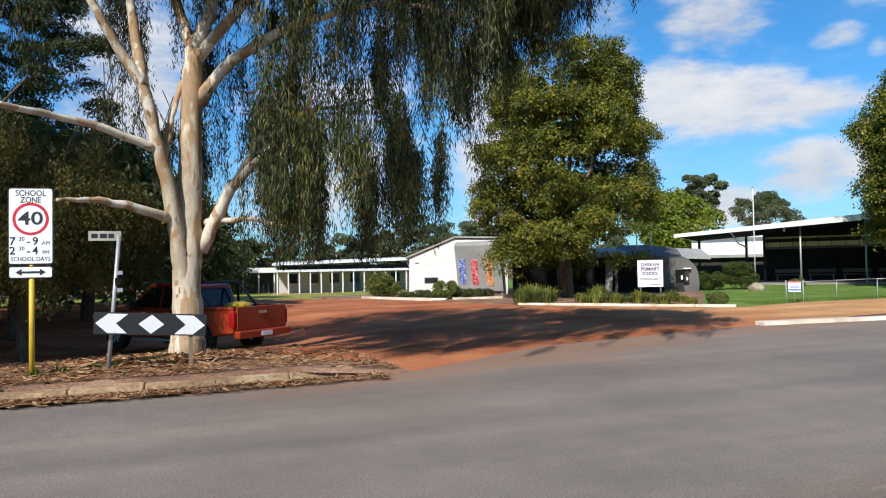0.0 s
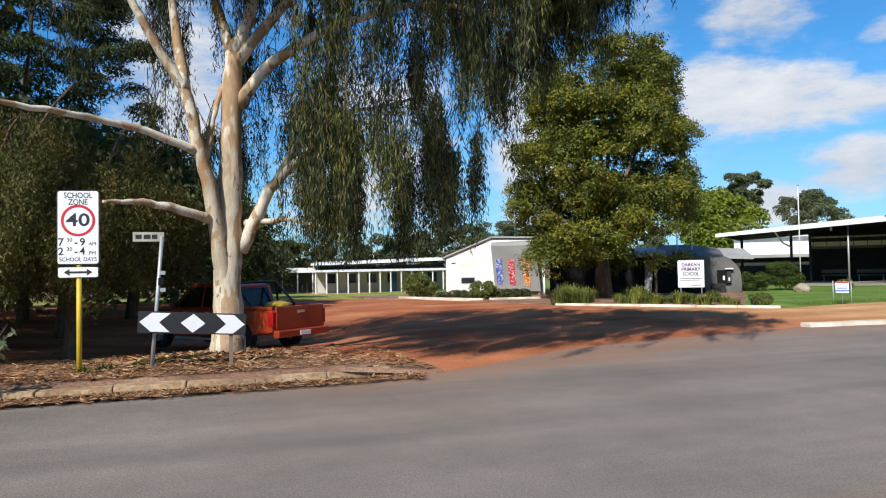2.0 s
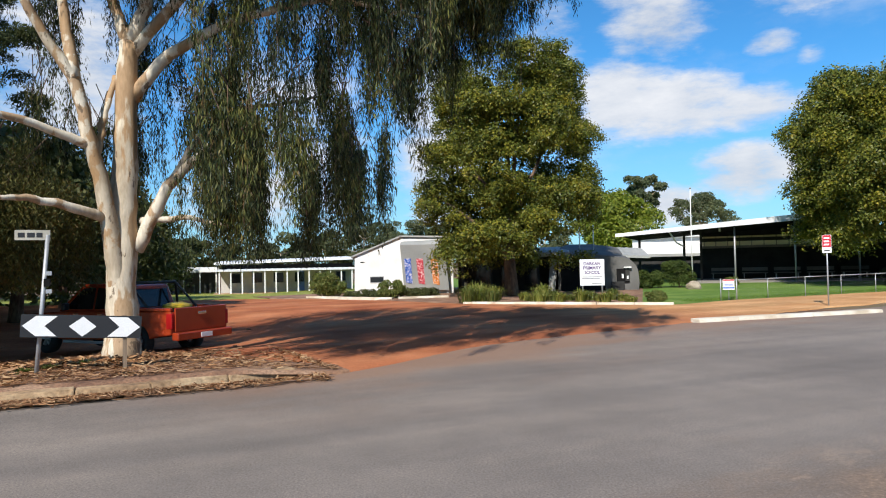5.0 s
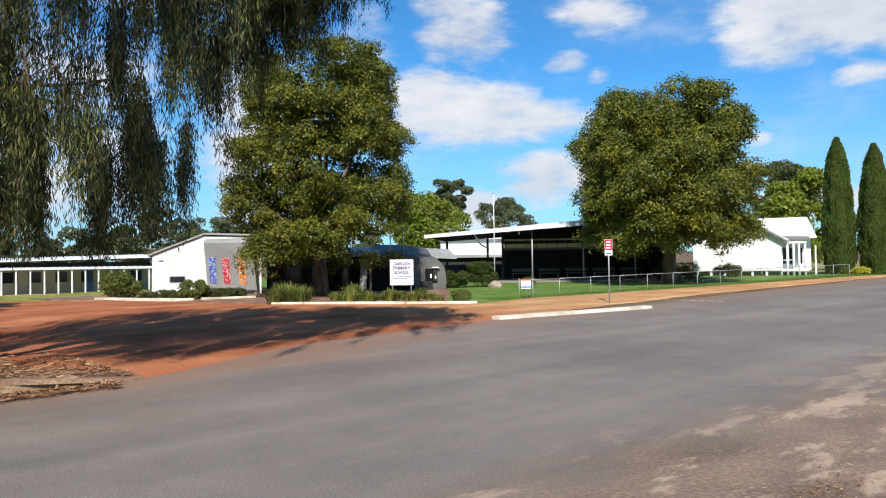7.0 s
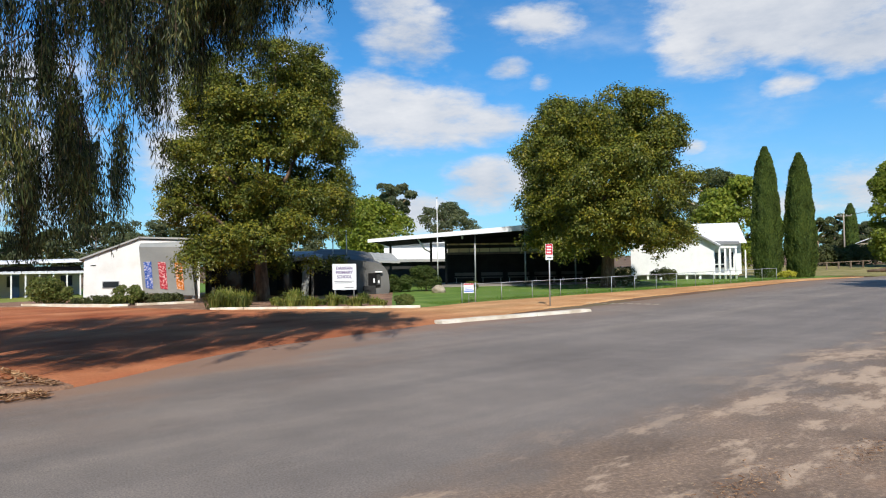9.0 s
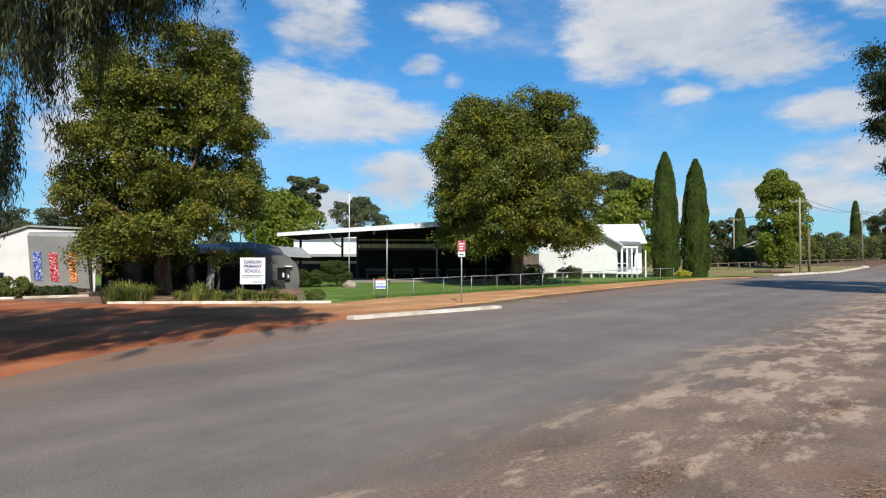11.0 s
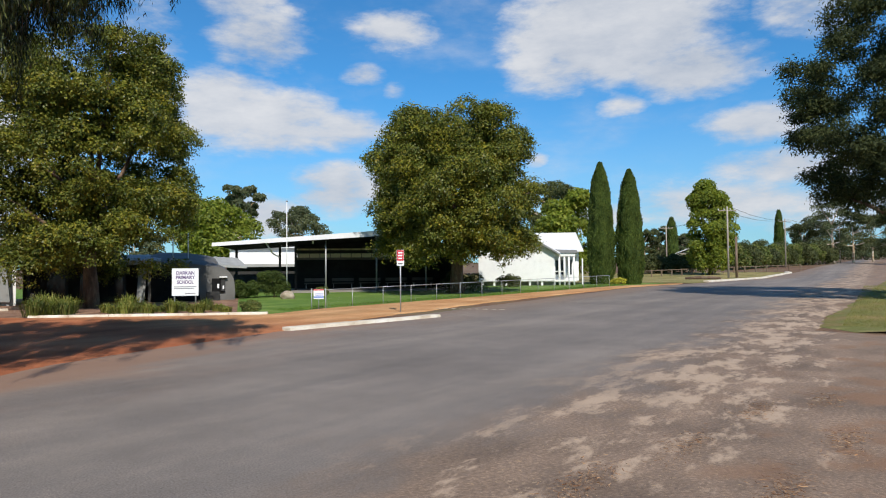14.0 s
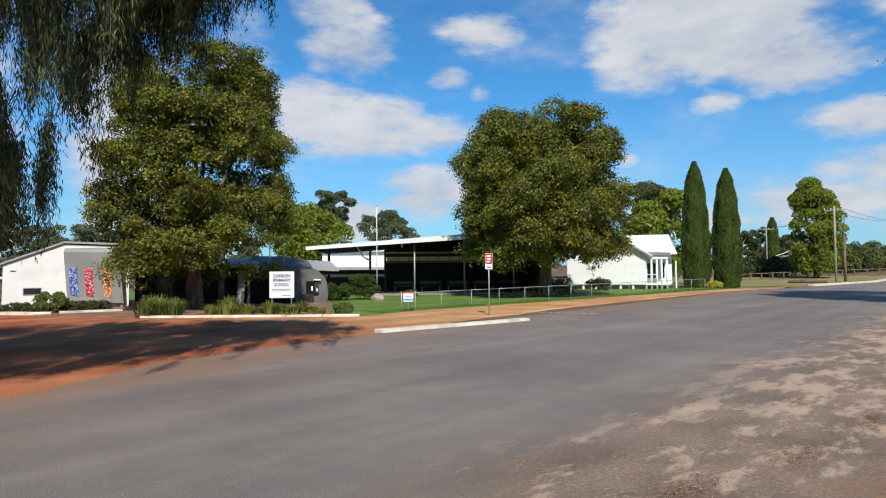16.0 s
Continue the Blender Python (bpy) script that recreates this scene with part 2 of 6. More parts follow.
def wavy(fn, amount, size, seed=0):
    return lambda v: fn(v) + amount * (noise.noise((v / size, seed * 7.1, 0.3)) + 0.6 * noise.noise((v / size * 3.3, seed * 7.1, 4.3)))

# ---- ground materials ----
def sn_coords(nt, co):
    mp = nt.nodes.new("ShaderNodeMapping")
    mp.inputs["Rotation"].default_value = (0, 0, -math.atan2(US[1], US[0]))
    nt.links.new(co, mp.inputs[0])
    sp = nt.nodes.new("ShaderNodeSeparateXYZ")
    nt.links.new(mp.outputs[0], sp.inputs[0])
    return mp.outputs[0], sp.outputs[0], sp.outputs[1]


def asphalt_material():
    m, nt, b, co = start("worn_asphalt", 0.82, 0, 0.35)
    uv, s, n = sn_coords(nt, co)
    base, _ = noise_mix(nt, co, 0.35, 5, [(0.16, 0.137, 0.121), (0.228, 0.195, 0.171)], 0.3, 0.7)
    # tyre-worn bands and long streaks that run along the road
    streak, _ = noise_mix(nt, uv, 1.0, 5, [(0.77, 0.78, 0.8), (1.0, 1.0, 1.0), (1.27, 1.25, 1.21)], 0.3, 0.7, stretch=(0, 0.03, 0.62, 1))
    mottle, _ = noise_mix(nt, co, 2.2, 6, [(0.93, 0.93, 0.935), (1.06, 1.055, 1.05)], 0.35, 0.65, rough=0.7)
    base = blend(nt, 1.0, base, mottle, "MULTIPLY")
    col = blend(nt, 1.0, base, streak, "MULTIPLY")
    grit, h = noise_mix(nt, co, 55, 5, [(0.5, 0.5, 0.5), (1.5, 1.47, 1.42)], 0.32, 0.68, rough=0.75)
    col = blend(nt, 1.0, col, grit, "MULTIPLY")
    # red dust carried out of the yard
    _, dust = noise_mix(nt, uv, 0.8, 6, [(0, 0, 0), (1, 1, 1)], stretch=(0, 0.4, 1.0, 1))
    over = math_node(nt, "SUBTRACT", n, ramp(nt, s, 1.0, 15.0, 10.5, 14.2))
    near_yard = ramp(nt, over, -4.6, 0.1)
    in_mouth = math_node(nt, "MULTIPLY", ramp(nt, s, -1, 3), ramp(nt, s, 24, 15))
    amount = math_node(nt, "MULTIPLY", math_node(nt, "MULTIPLY", near_yard, in_mouth), ramp(nt, math_node(nt, "ADD", dust, ramp(nt, over, -2.0, 0.0, 0.0, 0.3)), 0.4, 0.7, 0.1, 0.72))
    col = blend(nt, amount, col, (0.275, 0.15, 0.088))
    far_side = math_node(nt, "SUBTRACT", n, ramp(nt, s, 48.0, 108.0, 14.8, 10.3))
    film = math_node(nt, "MULTIPLY", math_node(nt, "MULTIPLY", ramp(nt, far_side, -4.2, -0.4), ramp(nt, s, 15, 26)), ramp(nt, dust, 0.36, 0.6, 0.35, 0.8))
    col = blend(nt, film, col, (0.23, 0.15, 0.098))
    # coarse aggregate and pale sand on the near shoulder
    _, patch = noise_mix(nt, uv, 0.55, 7, [(0, 0, 0), (1, 1, 1)], rough=0.66, stretch=(-30, 0.6, 1.0, 1))
    edge = math_node(nt, "ADD", n, math_node(nt, "MULTIPLY", math_node(nt, "SUBTRACT", patch, 0.5), 5.0))
    shoulder = math_node(nt, "MULTIPLY", ramp(nt, edge, 4.4, 2.4), ramp(nt, s, -1.5, 3.5))
    loose, lh = noise_mix(nt, co, 26, 4, [(0.12, 0.082, 0.058), (0.235, 0.166, 0.118), (0.44, 0.32, 0.22)], 0.3, 0.72, rough=0.8)
    brown, _ = noise_mix(nt, uv, 0.9, 6, [(0.62, 0.58, 0.54), (1.2, 1.13, 1.06)], 0.35, 0.65, stretch=(-48, 0.7, 1.2, 1))
    loose = blend(nt, 1.0, loose, brown, "MULTIPLY")
    col = blend(nt, math_node(nt, "MULTIPLY", shoulder, 0.85), col, loose)
    _, sand = noise_mix(nt, uv, 0.85, 13, [(0, 0, 0), (1, 1, 1)], rough=0.7, stretch=(-52, 0.9, 2.4, 1))
    band = math_node(nt, "MULTIPLY", ramp(nt, n, 0.2, 1.5, 0.0, 0.14), ramp(nt, s, 4.0, 10.0, 0.45, 1.0))
    sandy = math_node(nt, "MULTIPLY", shoulder, ramp(nt, math_node(nt, "ADD", sand, math_node(nt, "SUBTRACT", band, 0.1)), 0.5, 0.61))
    col = blend(nt, math_node(nt, "MULTIPLY", sandy, 0.78), col, (0.5, 0.365, 0.255))
    _, red = noise_mix(nt, co, 0.9, 6, [(0, 0, 0), (1, 1, 1)], rough=0.6)
    reddish = math_node(nt, "MULTIPLY", ramp(nt, n, 2.2, 0.2), ramp(nt, red, 0.5, 0.64))
    col = blend(nt, math_node(nt, "MULTIPLY", reddish, 0.65), col, (0.24, 0.125, 0.065))
    nt.links.new(col, b.inputs["Base Color"])
    bump(nt, b, h, 0.5, 0.012)
    return m


def gravel_material():
    m, nt, b, co = start("red_gravel", 0.95, 0, 0.1)
    uv, s, n = sn_coords(nt, co)
    col, _ = noise_mix(nt, co, 0.3, 6, [(0.27, 0.082, 0.038), (0.4, 0.145, 0.068), (0.5, 0.22, 0.11)], 0.3, 0.7)
    tan, _ = noise_mix(nt, co, 0.5, 5, [(0.45, 0.235, 0.105), (0.58, 0.35, 0.175)], 0.35, 0.65)
    col = blend(nt, ramp(nt, s, 12, 20), col, tan)
    track, _ = noise_mix(nt, uv, 0.6, 5, [(0.78, 0.76, 0.74), (1.15, 1.12, 1.1)], 0.35, 0.65, stretch=(20, 0.15, 1.0, 1))
    col = blend(nt, 1.0, col, track, "MULTIPLY")
    grit, h = noise_mix(nt, co, 30, 5, [(0.62, 0.6, 0.58), (1.3, 1.28, 1.25)], 0.32, 0.68, rough=0.75)
    nt.links.new(blend(nt, 1.0, col, grit, "MULTIPLY"), b.inputs["Base Color"])
    bump(nt, b, h, 0.6, 0.02)
    return m


def grass_material(name, cols):
    m, nt, b, co = start(name, 0.9, 0, 0.2)
    col, _ = noise_mix(nt, co, 0.45, 6, cols, 0.3, 0.7)
    fine, h = noise_mix(nt, co, 22, 6, [(0.55, 0.6, 0.5), (1.35, 1.3, 1.2)], 0.3, 0.7, rough=0.8)
    nt.links.new(blend(nt, 1.0, col, fine, "MULTIPLY"), b.inputs["Base Color"])
    bump(nt, b, h, 0.8, 0.04)
    return m


M_ASPHALT, M_GRAVEL = asphalt_material(), gravel_material()
M_LAWN = grass_material("green_lawn", [(0.08, 0.15, 0.026), (0.125, 0.21, 0.04), (0.2, 0.265, 0.065)])
M_YELLOW_LAWN = grass_material("sun_bleached_lawn", [(0.15, 0.19, 0.04), (0.24, 0.26, 0.06), (0.32, 0.31, 0.09)])
M_DRY = grass_material("dry_grass", [(0.15, 0.14, 0.045), (0.26, 0.22, 0.09), (0.4, 0.31, 0.16)])
M_VERGE_GRASS = grass_material("patchy_verge_grass", [(0.34, 0.22, 0.125), (0.22, 0.17, 0.07), (0.16, 0.17, 0.055), (0.3, 0.24, 0.11)])
M_BUSH_FLOOR = surface("bush_floor", [(0.1, 0.05, 0.03), (0.19, 0.1, 0.05), (0.15, 0.13, 0.06)], 0.25, 0.95, grain=14, grain_amount=0.5, relief=0.6, depth=0.04)
M_VERGE = surface("bark_strewn_soil", [(0.16, 0.08, 0.048), (0.27, 0.145, 0.085), (0.37, 0.225, 0.14)], 0.9, 0.95, grain=22, grain_amount=0.55, relief=0.7, depth=0.03)
M_CONCRETE = surface("weathered_concrete", [(0.28, 0.17, 0.085), (0.44, 0.3, 0.165), (0.54, 0.4, 0.25)], 1.5, 0.9, grain=30, grain_amount=0.3, relief=0.5, depth=0.01)
M_DIRTY_KERB = surface("earth_stained_concrete", [(0.23, 0.14, 0.075), (0.37, 0.24, 0.13), (0.48, 0.34, 0.2)], 1.3, 0.92, grain=16, grain_amount=0.5, relief=0.8, depth=0.02)
M_WHITE_KERB = surface("whitewashed_concrete", [(0.48, 0.38, 0.27), (0.66, 0.58, 0.46), (0.74, 0.69, 0.6)], 1.2, 0.85, grain=30, relief=0.4)

# ---- ground, road, yard, lawns ----
# one sheet to the horizon, a little under the surfaces that lie on it
g_s = steps((-1500, -200, 130), (-200, -60, 10), (-60, 160, 2.0), (160, 500, 15), (500, 2500, 200))


def ground_sheet():
    s = np.array(g_s)
    n = np.array(steps((-1500, -200, 130), (-200, -30, 10), (-30, 120, 2.0), (120, 300, 12), (300, 2000, 170)))
    S, Nn = np.meshgrid(s, n, indexing="ij")
    X, Y = US[0] * S + UN[0] * Nn, US[1] * S + UN[1] * Nn
    Z = height(X, Y) - 0.05
    idx = np.arange(S.size).reshape(S.shape)
    f = np.stack([idx[:-1, :-1], idx[1:, :-1], idx[1:, 1:], idx[:-1, 1:]], -1).reshape(-1, 4)
    return tagged(raw("ground", np.stack([X, Y, Z], -1).reshape(-1, 3), f, M_BUSH_FLOOR, smooth=True), "reddish brown soil with leaf litter and scrub", "ground", kind="structure")


ground_sheet()
far_edge = lines((-80, 10.35), (2.2, 10.35), (3.5, 11.1), (7, 13.1), (11, 14.0), (14, 14.6), (29, 14.9), (48, 14.9), (66, 13.2), (108, 10.3), (118, 10.0), (200, 8.0), (700, -3.0))
near_edge = lines((-80, -9), (16, -9), (20.5, 1.6), (40, 0.6), (80, -0.6), (200, -3), (700, -14))
road_s = steps((-80, -6, 2.0), (-6, 30, 0.2), (30, 120, 0.6), (120, 700, 8))
drape("road", road_s, wavy(near_edge, 0.25, 3, 1), wavy(far_edge, 0.12, 1.6, 2), 26, M_ASPHALT, 0.0, label="worn grey asphalt road with dusty sandy shoulder", category="road")
# gravel yard between the road and the school garden, and the strip past the parking kerb
yard_lo = lines((-60, 15.0), (-4, 15.0), (1.5, 12.0), (2.6, 10.7), (3.5, 10.6), (7, 12.6), (11, 13.5), (14, 14.1), (20, 15.3), (29, 15.9), (48, 15.2), (60, 14.0))
yard_hi = lines((-60, 46), (5, 45.5), (7, 44.4), (9.9, 38.7), (12, 33.4), (13.6, 27), (19, 20.2), (22.8, 20.5), (33, 19.0), (50, 16.9), (60, 15.2))
drape("gravel_yard", steps((-60, -8, 1.5), (-8, 30, 0.2), (30, 60, 0.6)), wavy(yard_lo, 0.24, 1.5, 3), wavy(yard_hi, 0.06, 3, 4), 60, M_GRAVEL, 0.006, label="open yard of rust-red gravel", category="gravel")
drape("lawn", steps((17, 62, 0.5)), wavy(lines((17, 24), (19, 20.4), (22.8, 20.7), (33, 19.2), (50, 17.1), (62, 15.4)), 0.06, 2, 5), lambda s: 75, 40, M_LAWN, 0.012, label="green mown lawn before the school", category="lawn")
drape("lawn", steps((-45, 20, 0.6)), wavy(lines((-45, 47), (5, 46), (7, 44.6), (9.4, 39.8), (9.9, 46.6), (20, 46.6)), 0.1, 3, 6), lambda s: 66, 30, M_YELLOW_LAWN, 0.012, label="sunlit yellow-green lawn beside the covered walkway", category="lawn")
drape("garden_bed", steps((8.5, 28, 0.25)), lines((8.5, 41.5), (9.9, 38.9), (12, 33.6), (13.6, 27.2), (18.6, 20.7), (28, 31.4)), lambda s: 47, 40, M_VERGE, 0.035, label="mulched garden bed behind a pale kerb", category="garden bed")
drape("grass_corner", steps((62, 112, 0.6)), wavy(lines((62, 13.6), (66, 13.4), (108, 10.6), (112, 11.5)), 0.08, 2, 7), lambda s: 70, 30, M_DRY, 0.02, label="dry green grass at the street corner", category="grass")
drape("grass_verge", steps((20.5, 60, 0.4), (60, 300, 4)), wavy(lambda s: -14, 0.1, 2), wavy(lines((20.5, 0.4), (22.0, 1.6), (40, 0.7), (80, -0.5), (200, -2.9), (300, -5)), 0.3, 1.2, 8), 24, M_VERGE_GRASS, 0.006, label="dry roadside grass beside the asphalt", category="grass")


def mound(s, n, k):
    rise = np.clip((n - 10.3) / 0.3, 0, 1) * np.clip((17.0 - n) / 4.0, 0, 1) * np.clip((3.2 - s) / 1.5, 0, 1)
    return 0.13 * rise


def kerb_lo(s):
    return 10.62


drape("verge", steps((-60, -9, 1.5), (-9, 3.4, 0.2)), kerb_lo, wavy(lines((-60, 17.2), (-3, 16.0), (0, 14.4), (3.4, 11.6)), 0.35, 1.2, 9), 30, M_VERGE, 0.014, mound, label="raised verge of soil strewn with bark strips", category="verge")

# ---- trees ----
def gum_bark(grain_z=0.22):
    m, nt, b, co = start("smooth_gum_bark", 0.75, 0, 0.2)
    col, _ = noise_mix(nt, co, 1.3, 5, [(0.36, 0.28, 0.19), (0.62, 0.54, 0.42), (0.75, 0.69, 0.58)], 0.34, 0.62, stretch=(0, 1, 1, 0.3))
    _, peel = noise_mix(nt, co, 2.2, 6, [(0, 0, 0), (1, 1, 1)], rough=0.55, stretch=(0, 1, 1, grain_z))
    col = blend(nt, ramp(nt, peel, 0.5, 0.54, 0, 0.8), col, (0.36, 0.21, 0.095))
    _, spot = noise_mix(nt, co, 5.0, 5, [(0, 0, 0), (1, 1, 1)], stretch=(0, 1, 1, 0.35))
    col = blend(nt, ramp(nt, spot, 0.63, 0.66, 0, 0.8), col, (0.13, 0.09, 0.06))
    fine, h = noise_mix(nt, co, 25, 5, [(0.8, 0.79, 0.78), (1.08, 1.08, 1.08)], 0.3, 0.7, stretch=(0, 1, 1, 0.25))
    nt.links.new(blend(nt, 1.0, col, fine, "MULTIPLY"), b.inputs["Base Color"])
    bump(nt, b, peel, 0.6, 0.03)
    return m


M_GUM_BARK, M_GUM_LIMB = gum_bark(), gum_bark(0.75)
M_BARK = surface("rough_brown_bark", [(0.09, 0.055, 0.035), (0.16, 0.1, 0.065), (0.2, 0.15, 0.1)], 3, 0.95, grain=18, grain_amount=0.5, relief=0.9, depth=0.05, stretch=(0, 1, 1, 0.25))
# sunlit highlights and black shaded streams are put into these leaf tints
M_GUM_LEAF = leaf_material("hanging_gum_leaves", [(0.016, 0.025, 0.013), (0.026, 0.037, 0.017), (0.048, 0.062, 0.023), (0.125, 0.14, 0.048), (0.085, 0.058, 0.026)], 0.5, 0.13, [(0.5, 0.52, 0.55), (1.0, 0.98, 0.9), (1.9, 1.7, 1.2)], 0.8)
M_OLIVE_LEAF = leaf_material("olive_hanging_leaves", [(0.04, 0.05, 0.018), (0.08, 0.09, 0.03), (0.17, 0.17, 0.055), (0.12, 0.075, 0.03)], 0.55, 0.2, [(0.6, 0.6, 0.6), (1.3, 1.2, 1.0)], 1.0)
# cool dark and warm pale tints paint shaded and sunlit clumps
M_BROAD_LEAF = leaf_material("broad_green_leaves", [(0.045, 0.06, 0.011), (0.09, 0.11, 0.017), (0.155, 0.17, 0.024), (0.2, 0.178, 0.032)], 0.42, 0.14, [(0.55, 0.62, 0.68), (1.0, 1.0, 1.0), (1.55, 1.32, 0.9)], 0.85)
M_BRIGHT_LEAF = leaf_material("bright_green_leaves", [(0.1, 0.14, 0.02), (0.18, 0.22, 0.03), (0.26, 0.27, 0.04)], 0.5, 0.35)
M_CYPRESS = leaf_material("cypress_sprays", [(0.045, 0.075, 0.018), (0.075, 0.11, 0.024), (0.12, 0.155, 0.034)], 0.7, 0.15)
M_DARK_LEAF = leaf_material("dull_bush_leaves", [(0.045, 0.06, 0.025), (0.08, 0.095, 0.035), (0.12, 0.12, 0.05)], 0.6, 0.25)
# grey-green gum leaves with distance haze put into the paler colour
M_FAR_LEAF = leaf_material("haze_paled_gum_leaves", [(0.07, 0.09, 0.05), (0.11, 0.13, 0.07), (0.16, 0.16, 0.09)], 0.7, 0.3)
M_SHRUB = leaf_material("garden_shrub_leaves", [(0.07, 0.1, 0.025), (0.13, 0.16, 0.04), (0.2, 0.19, 0.07)], 0.6, 0.3)


def unit(v):
    return v / np.maximum(np.linalg.norm(v, axis=-1, keepdims=True), 1e-6)


def leaf_mesh(name, P, D, W, length, width, material, parent, label=""):
    """Pointed leaves: base, two shoulders and tip."""
    D, W = unit(D), unit(np.cross(unit(D), W))
    length, width = np.reshape(length, (-1, 1)), np.reshape(width, (-1, 1))
    v = np.stack([P, P + D * length * 0.45 + W * width * 0.5, P + D * length, P + D * length * 0.45 - W * width * 0.5], 1)
    return raw(name, v.reshape(-1, 3), np.arange(len(P) * 4).reshape(-1, 4), material, parent, label)


def limb_points(p0, p1, bend, rng, k=7):
    p0, p1 = np.array(p0, float), np.array(p1, float)
    t = np.linspace(0, 1, k)[:, None]
    sag = np.array([0, 0, bend]) * (t * (1 - t) * 4)
    wob = np.cumsum(rng.normal(0, 0.05, (k, 3)), 0) * np.linalg.norm(p1 - p0) * 0.12 * t * (1 - t) * 4
    return p0 + (p1 - p0) * t + sag + wob


def blob_leaves(rng, centres, radii, count, size, flat=0.85, spread=0.22, tuft=0):
    """Leaf places over lumps: mostly on their skins, turned outwards."""
    r = np.asarray(radii)
    count = count // tuft if tuft else count
    pick = rng.choice(len(r), count, p=r ** 2 / (r ** 2).sum())
    d = unit(rng.normal(0, 1, (count, 3)))
    d[:, 2] = np.where(rng.random(count) < 0.6, abs(d[:, 2]), d[:, 2])
    reach = r[pick] * (1 - np.abs(rng.normal(0, spread, count)))
    P = np.asarray(centres)[pick] + d * reach[:, None] * np.array([1, 1, flat])
    if tuft:
        # the leaves stand in tufts round the twig ends
        P, d, count = np.repeat(P, tuft, 0), np.repeat(d, tuft, 0), count * tuft
        P = P + rng.normal(0, size * 1.15, P.shape) * np.array([1, 1, 0.7])
    D = unit(np.cross(d, rng.normal(0, 1, (count, 3))) + d * 0.35 + np.array([0, 0, -0.25]))
    return P, D, rng.normal(0, 0.8, (count, 3)) - d, size * rng.uniform(0.7, 1.3, count)


def lumps(rng, n, cx, cy, z0, z1, rad, lump, shape=None):
    """Lumps that fill an egg-shaped crown; shape gives the crown's share of its radius by height."""
    shape = shape or (lambda h: math.sqrt(max(0.0, 1 - (2 * h - 0.9) ** 2 / 1.25)))
    C, R = [], []
    for _ in range(n):
        h = rng.uniform(0, 1)
        a = rng.uniform(0, math.tau)
        r = rad * shape(h) * math.sqrt(rng.uniform(0.45, 1.0)) - lump * 0.5
        r *= 1 + 0.14 * noise.noise((math.cos(a) * 1.7 + n, math.sin(a) * 1.7, h * 3.5))
        C.append((cx + math.cos(a) * r, cy + math.sin(a) * r, z0 + (z1 - z0) * h))
        R.append(lump * rng.uniform(0.6, 1.4))
    return C, R


def round_tree(name, x, y, tall, rad, base, leaf_mat, count, leaf, seed, label, category="tree", lump=1.1, n=90, shape=None, trunk=0.3, group="", bark=None, flat=0.85, slim=0.55, core=False, spread=0.22, tuft=0):
    rng = np.random.default_rng(seed)
    z = hz(x, y) - 0.05
    tree = empty(name, x, y, z, 0, label, category, group)
    C, R = lumps(rng, n, 0, 0, base + lump * 0.6, tall - lump * 0.7, rad, lump, shape)
    forks = limb_points((0, 0, 0), (rng.normal(0, 0.15), rng.normal(0, 0.15), tall * 0.6), 0, rng, 8)
    part("trunk", tube(forks, np.linspace(trunk * 1.15, trunk * 0.25, 8), 10), bark or M_BARK, tree, smooth=True)
    for k in range(7):
        c = C[int(rng.integers(len(C)))]
        st = forks[int(rng.integers(2, 6))]
        part("limb", tube(limb_points(st, c, 0.3, rng, 5), np.linspace(trunk * 0.45, 0.03, 5), 6), bark or M_BARK, tree, smooth=True)
    P, D, W, s = blob_leaves(rng, C, R, count, leaf, flat, spread, tuft)
    if core:
        C2, R2 = lumps(rng, 60, 0, 0, base + lump * 1.5, tall - lump * 2.2, rad * 0.7, lump, shape)
        P2, D2, W2, s2 = blob_leaves(rng, C2, R2, 24000, leaf * (2.0 if core is True else core), flat)
        P, D, W, s = np.concatenate([P, P2]), np.concatenate([D, D2]), np.concatenate([W, W2]), np.concatenate([s, s2])
    leaf_mesh("crown", P, D, W, s, s * slim, leaf_mat, tree)
    return tree


# ---- the weeping gum beside the road ----
GX, GY = -4.95, 13.4


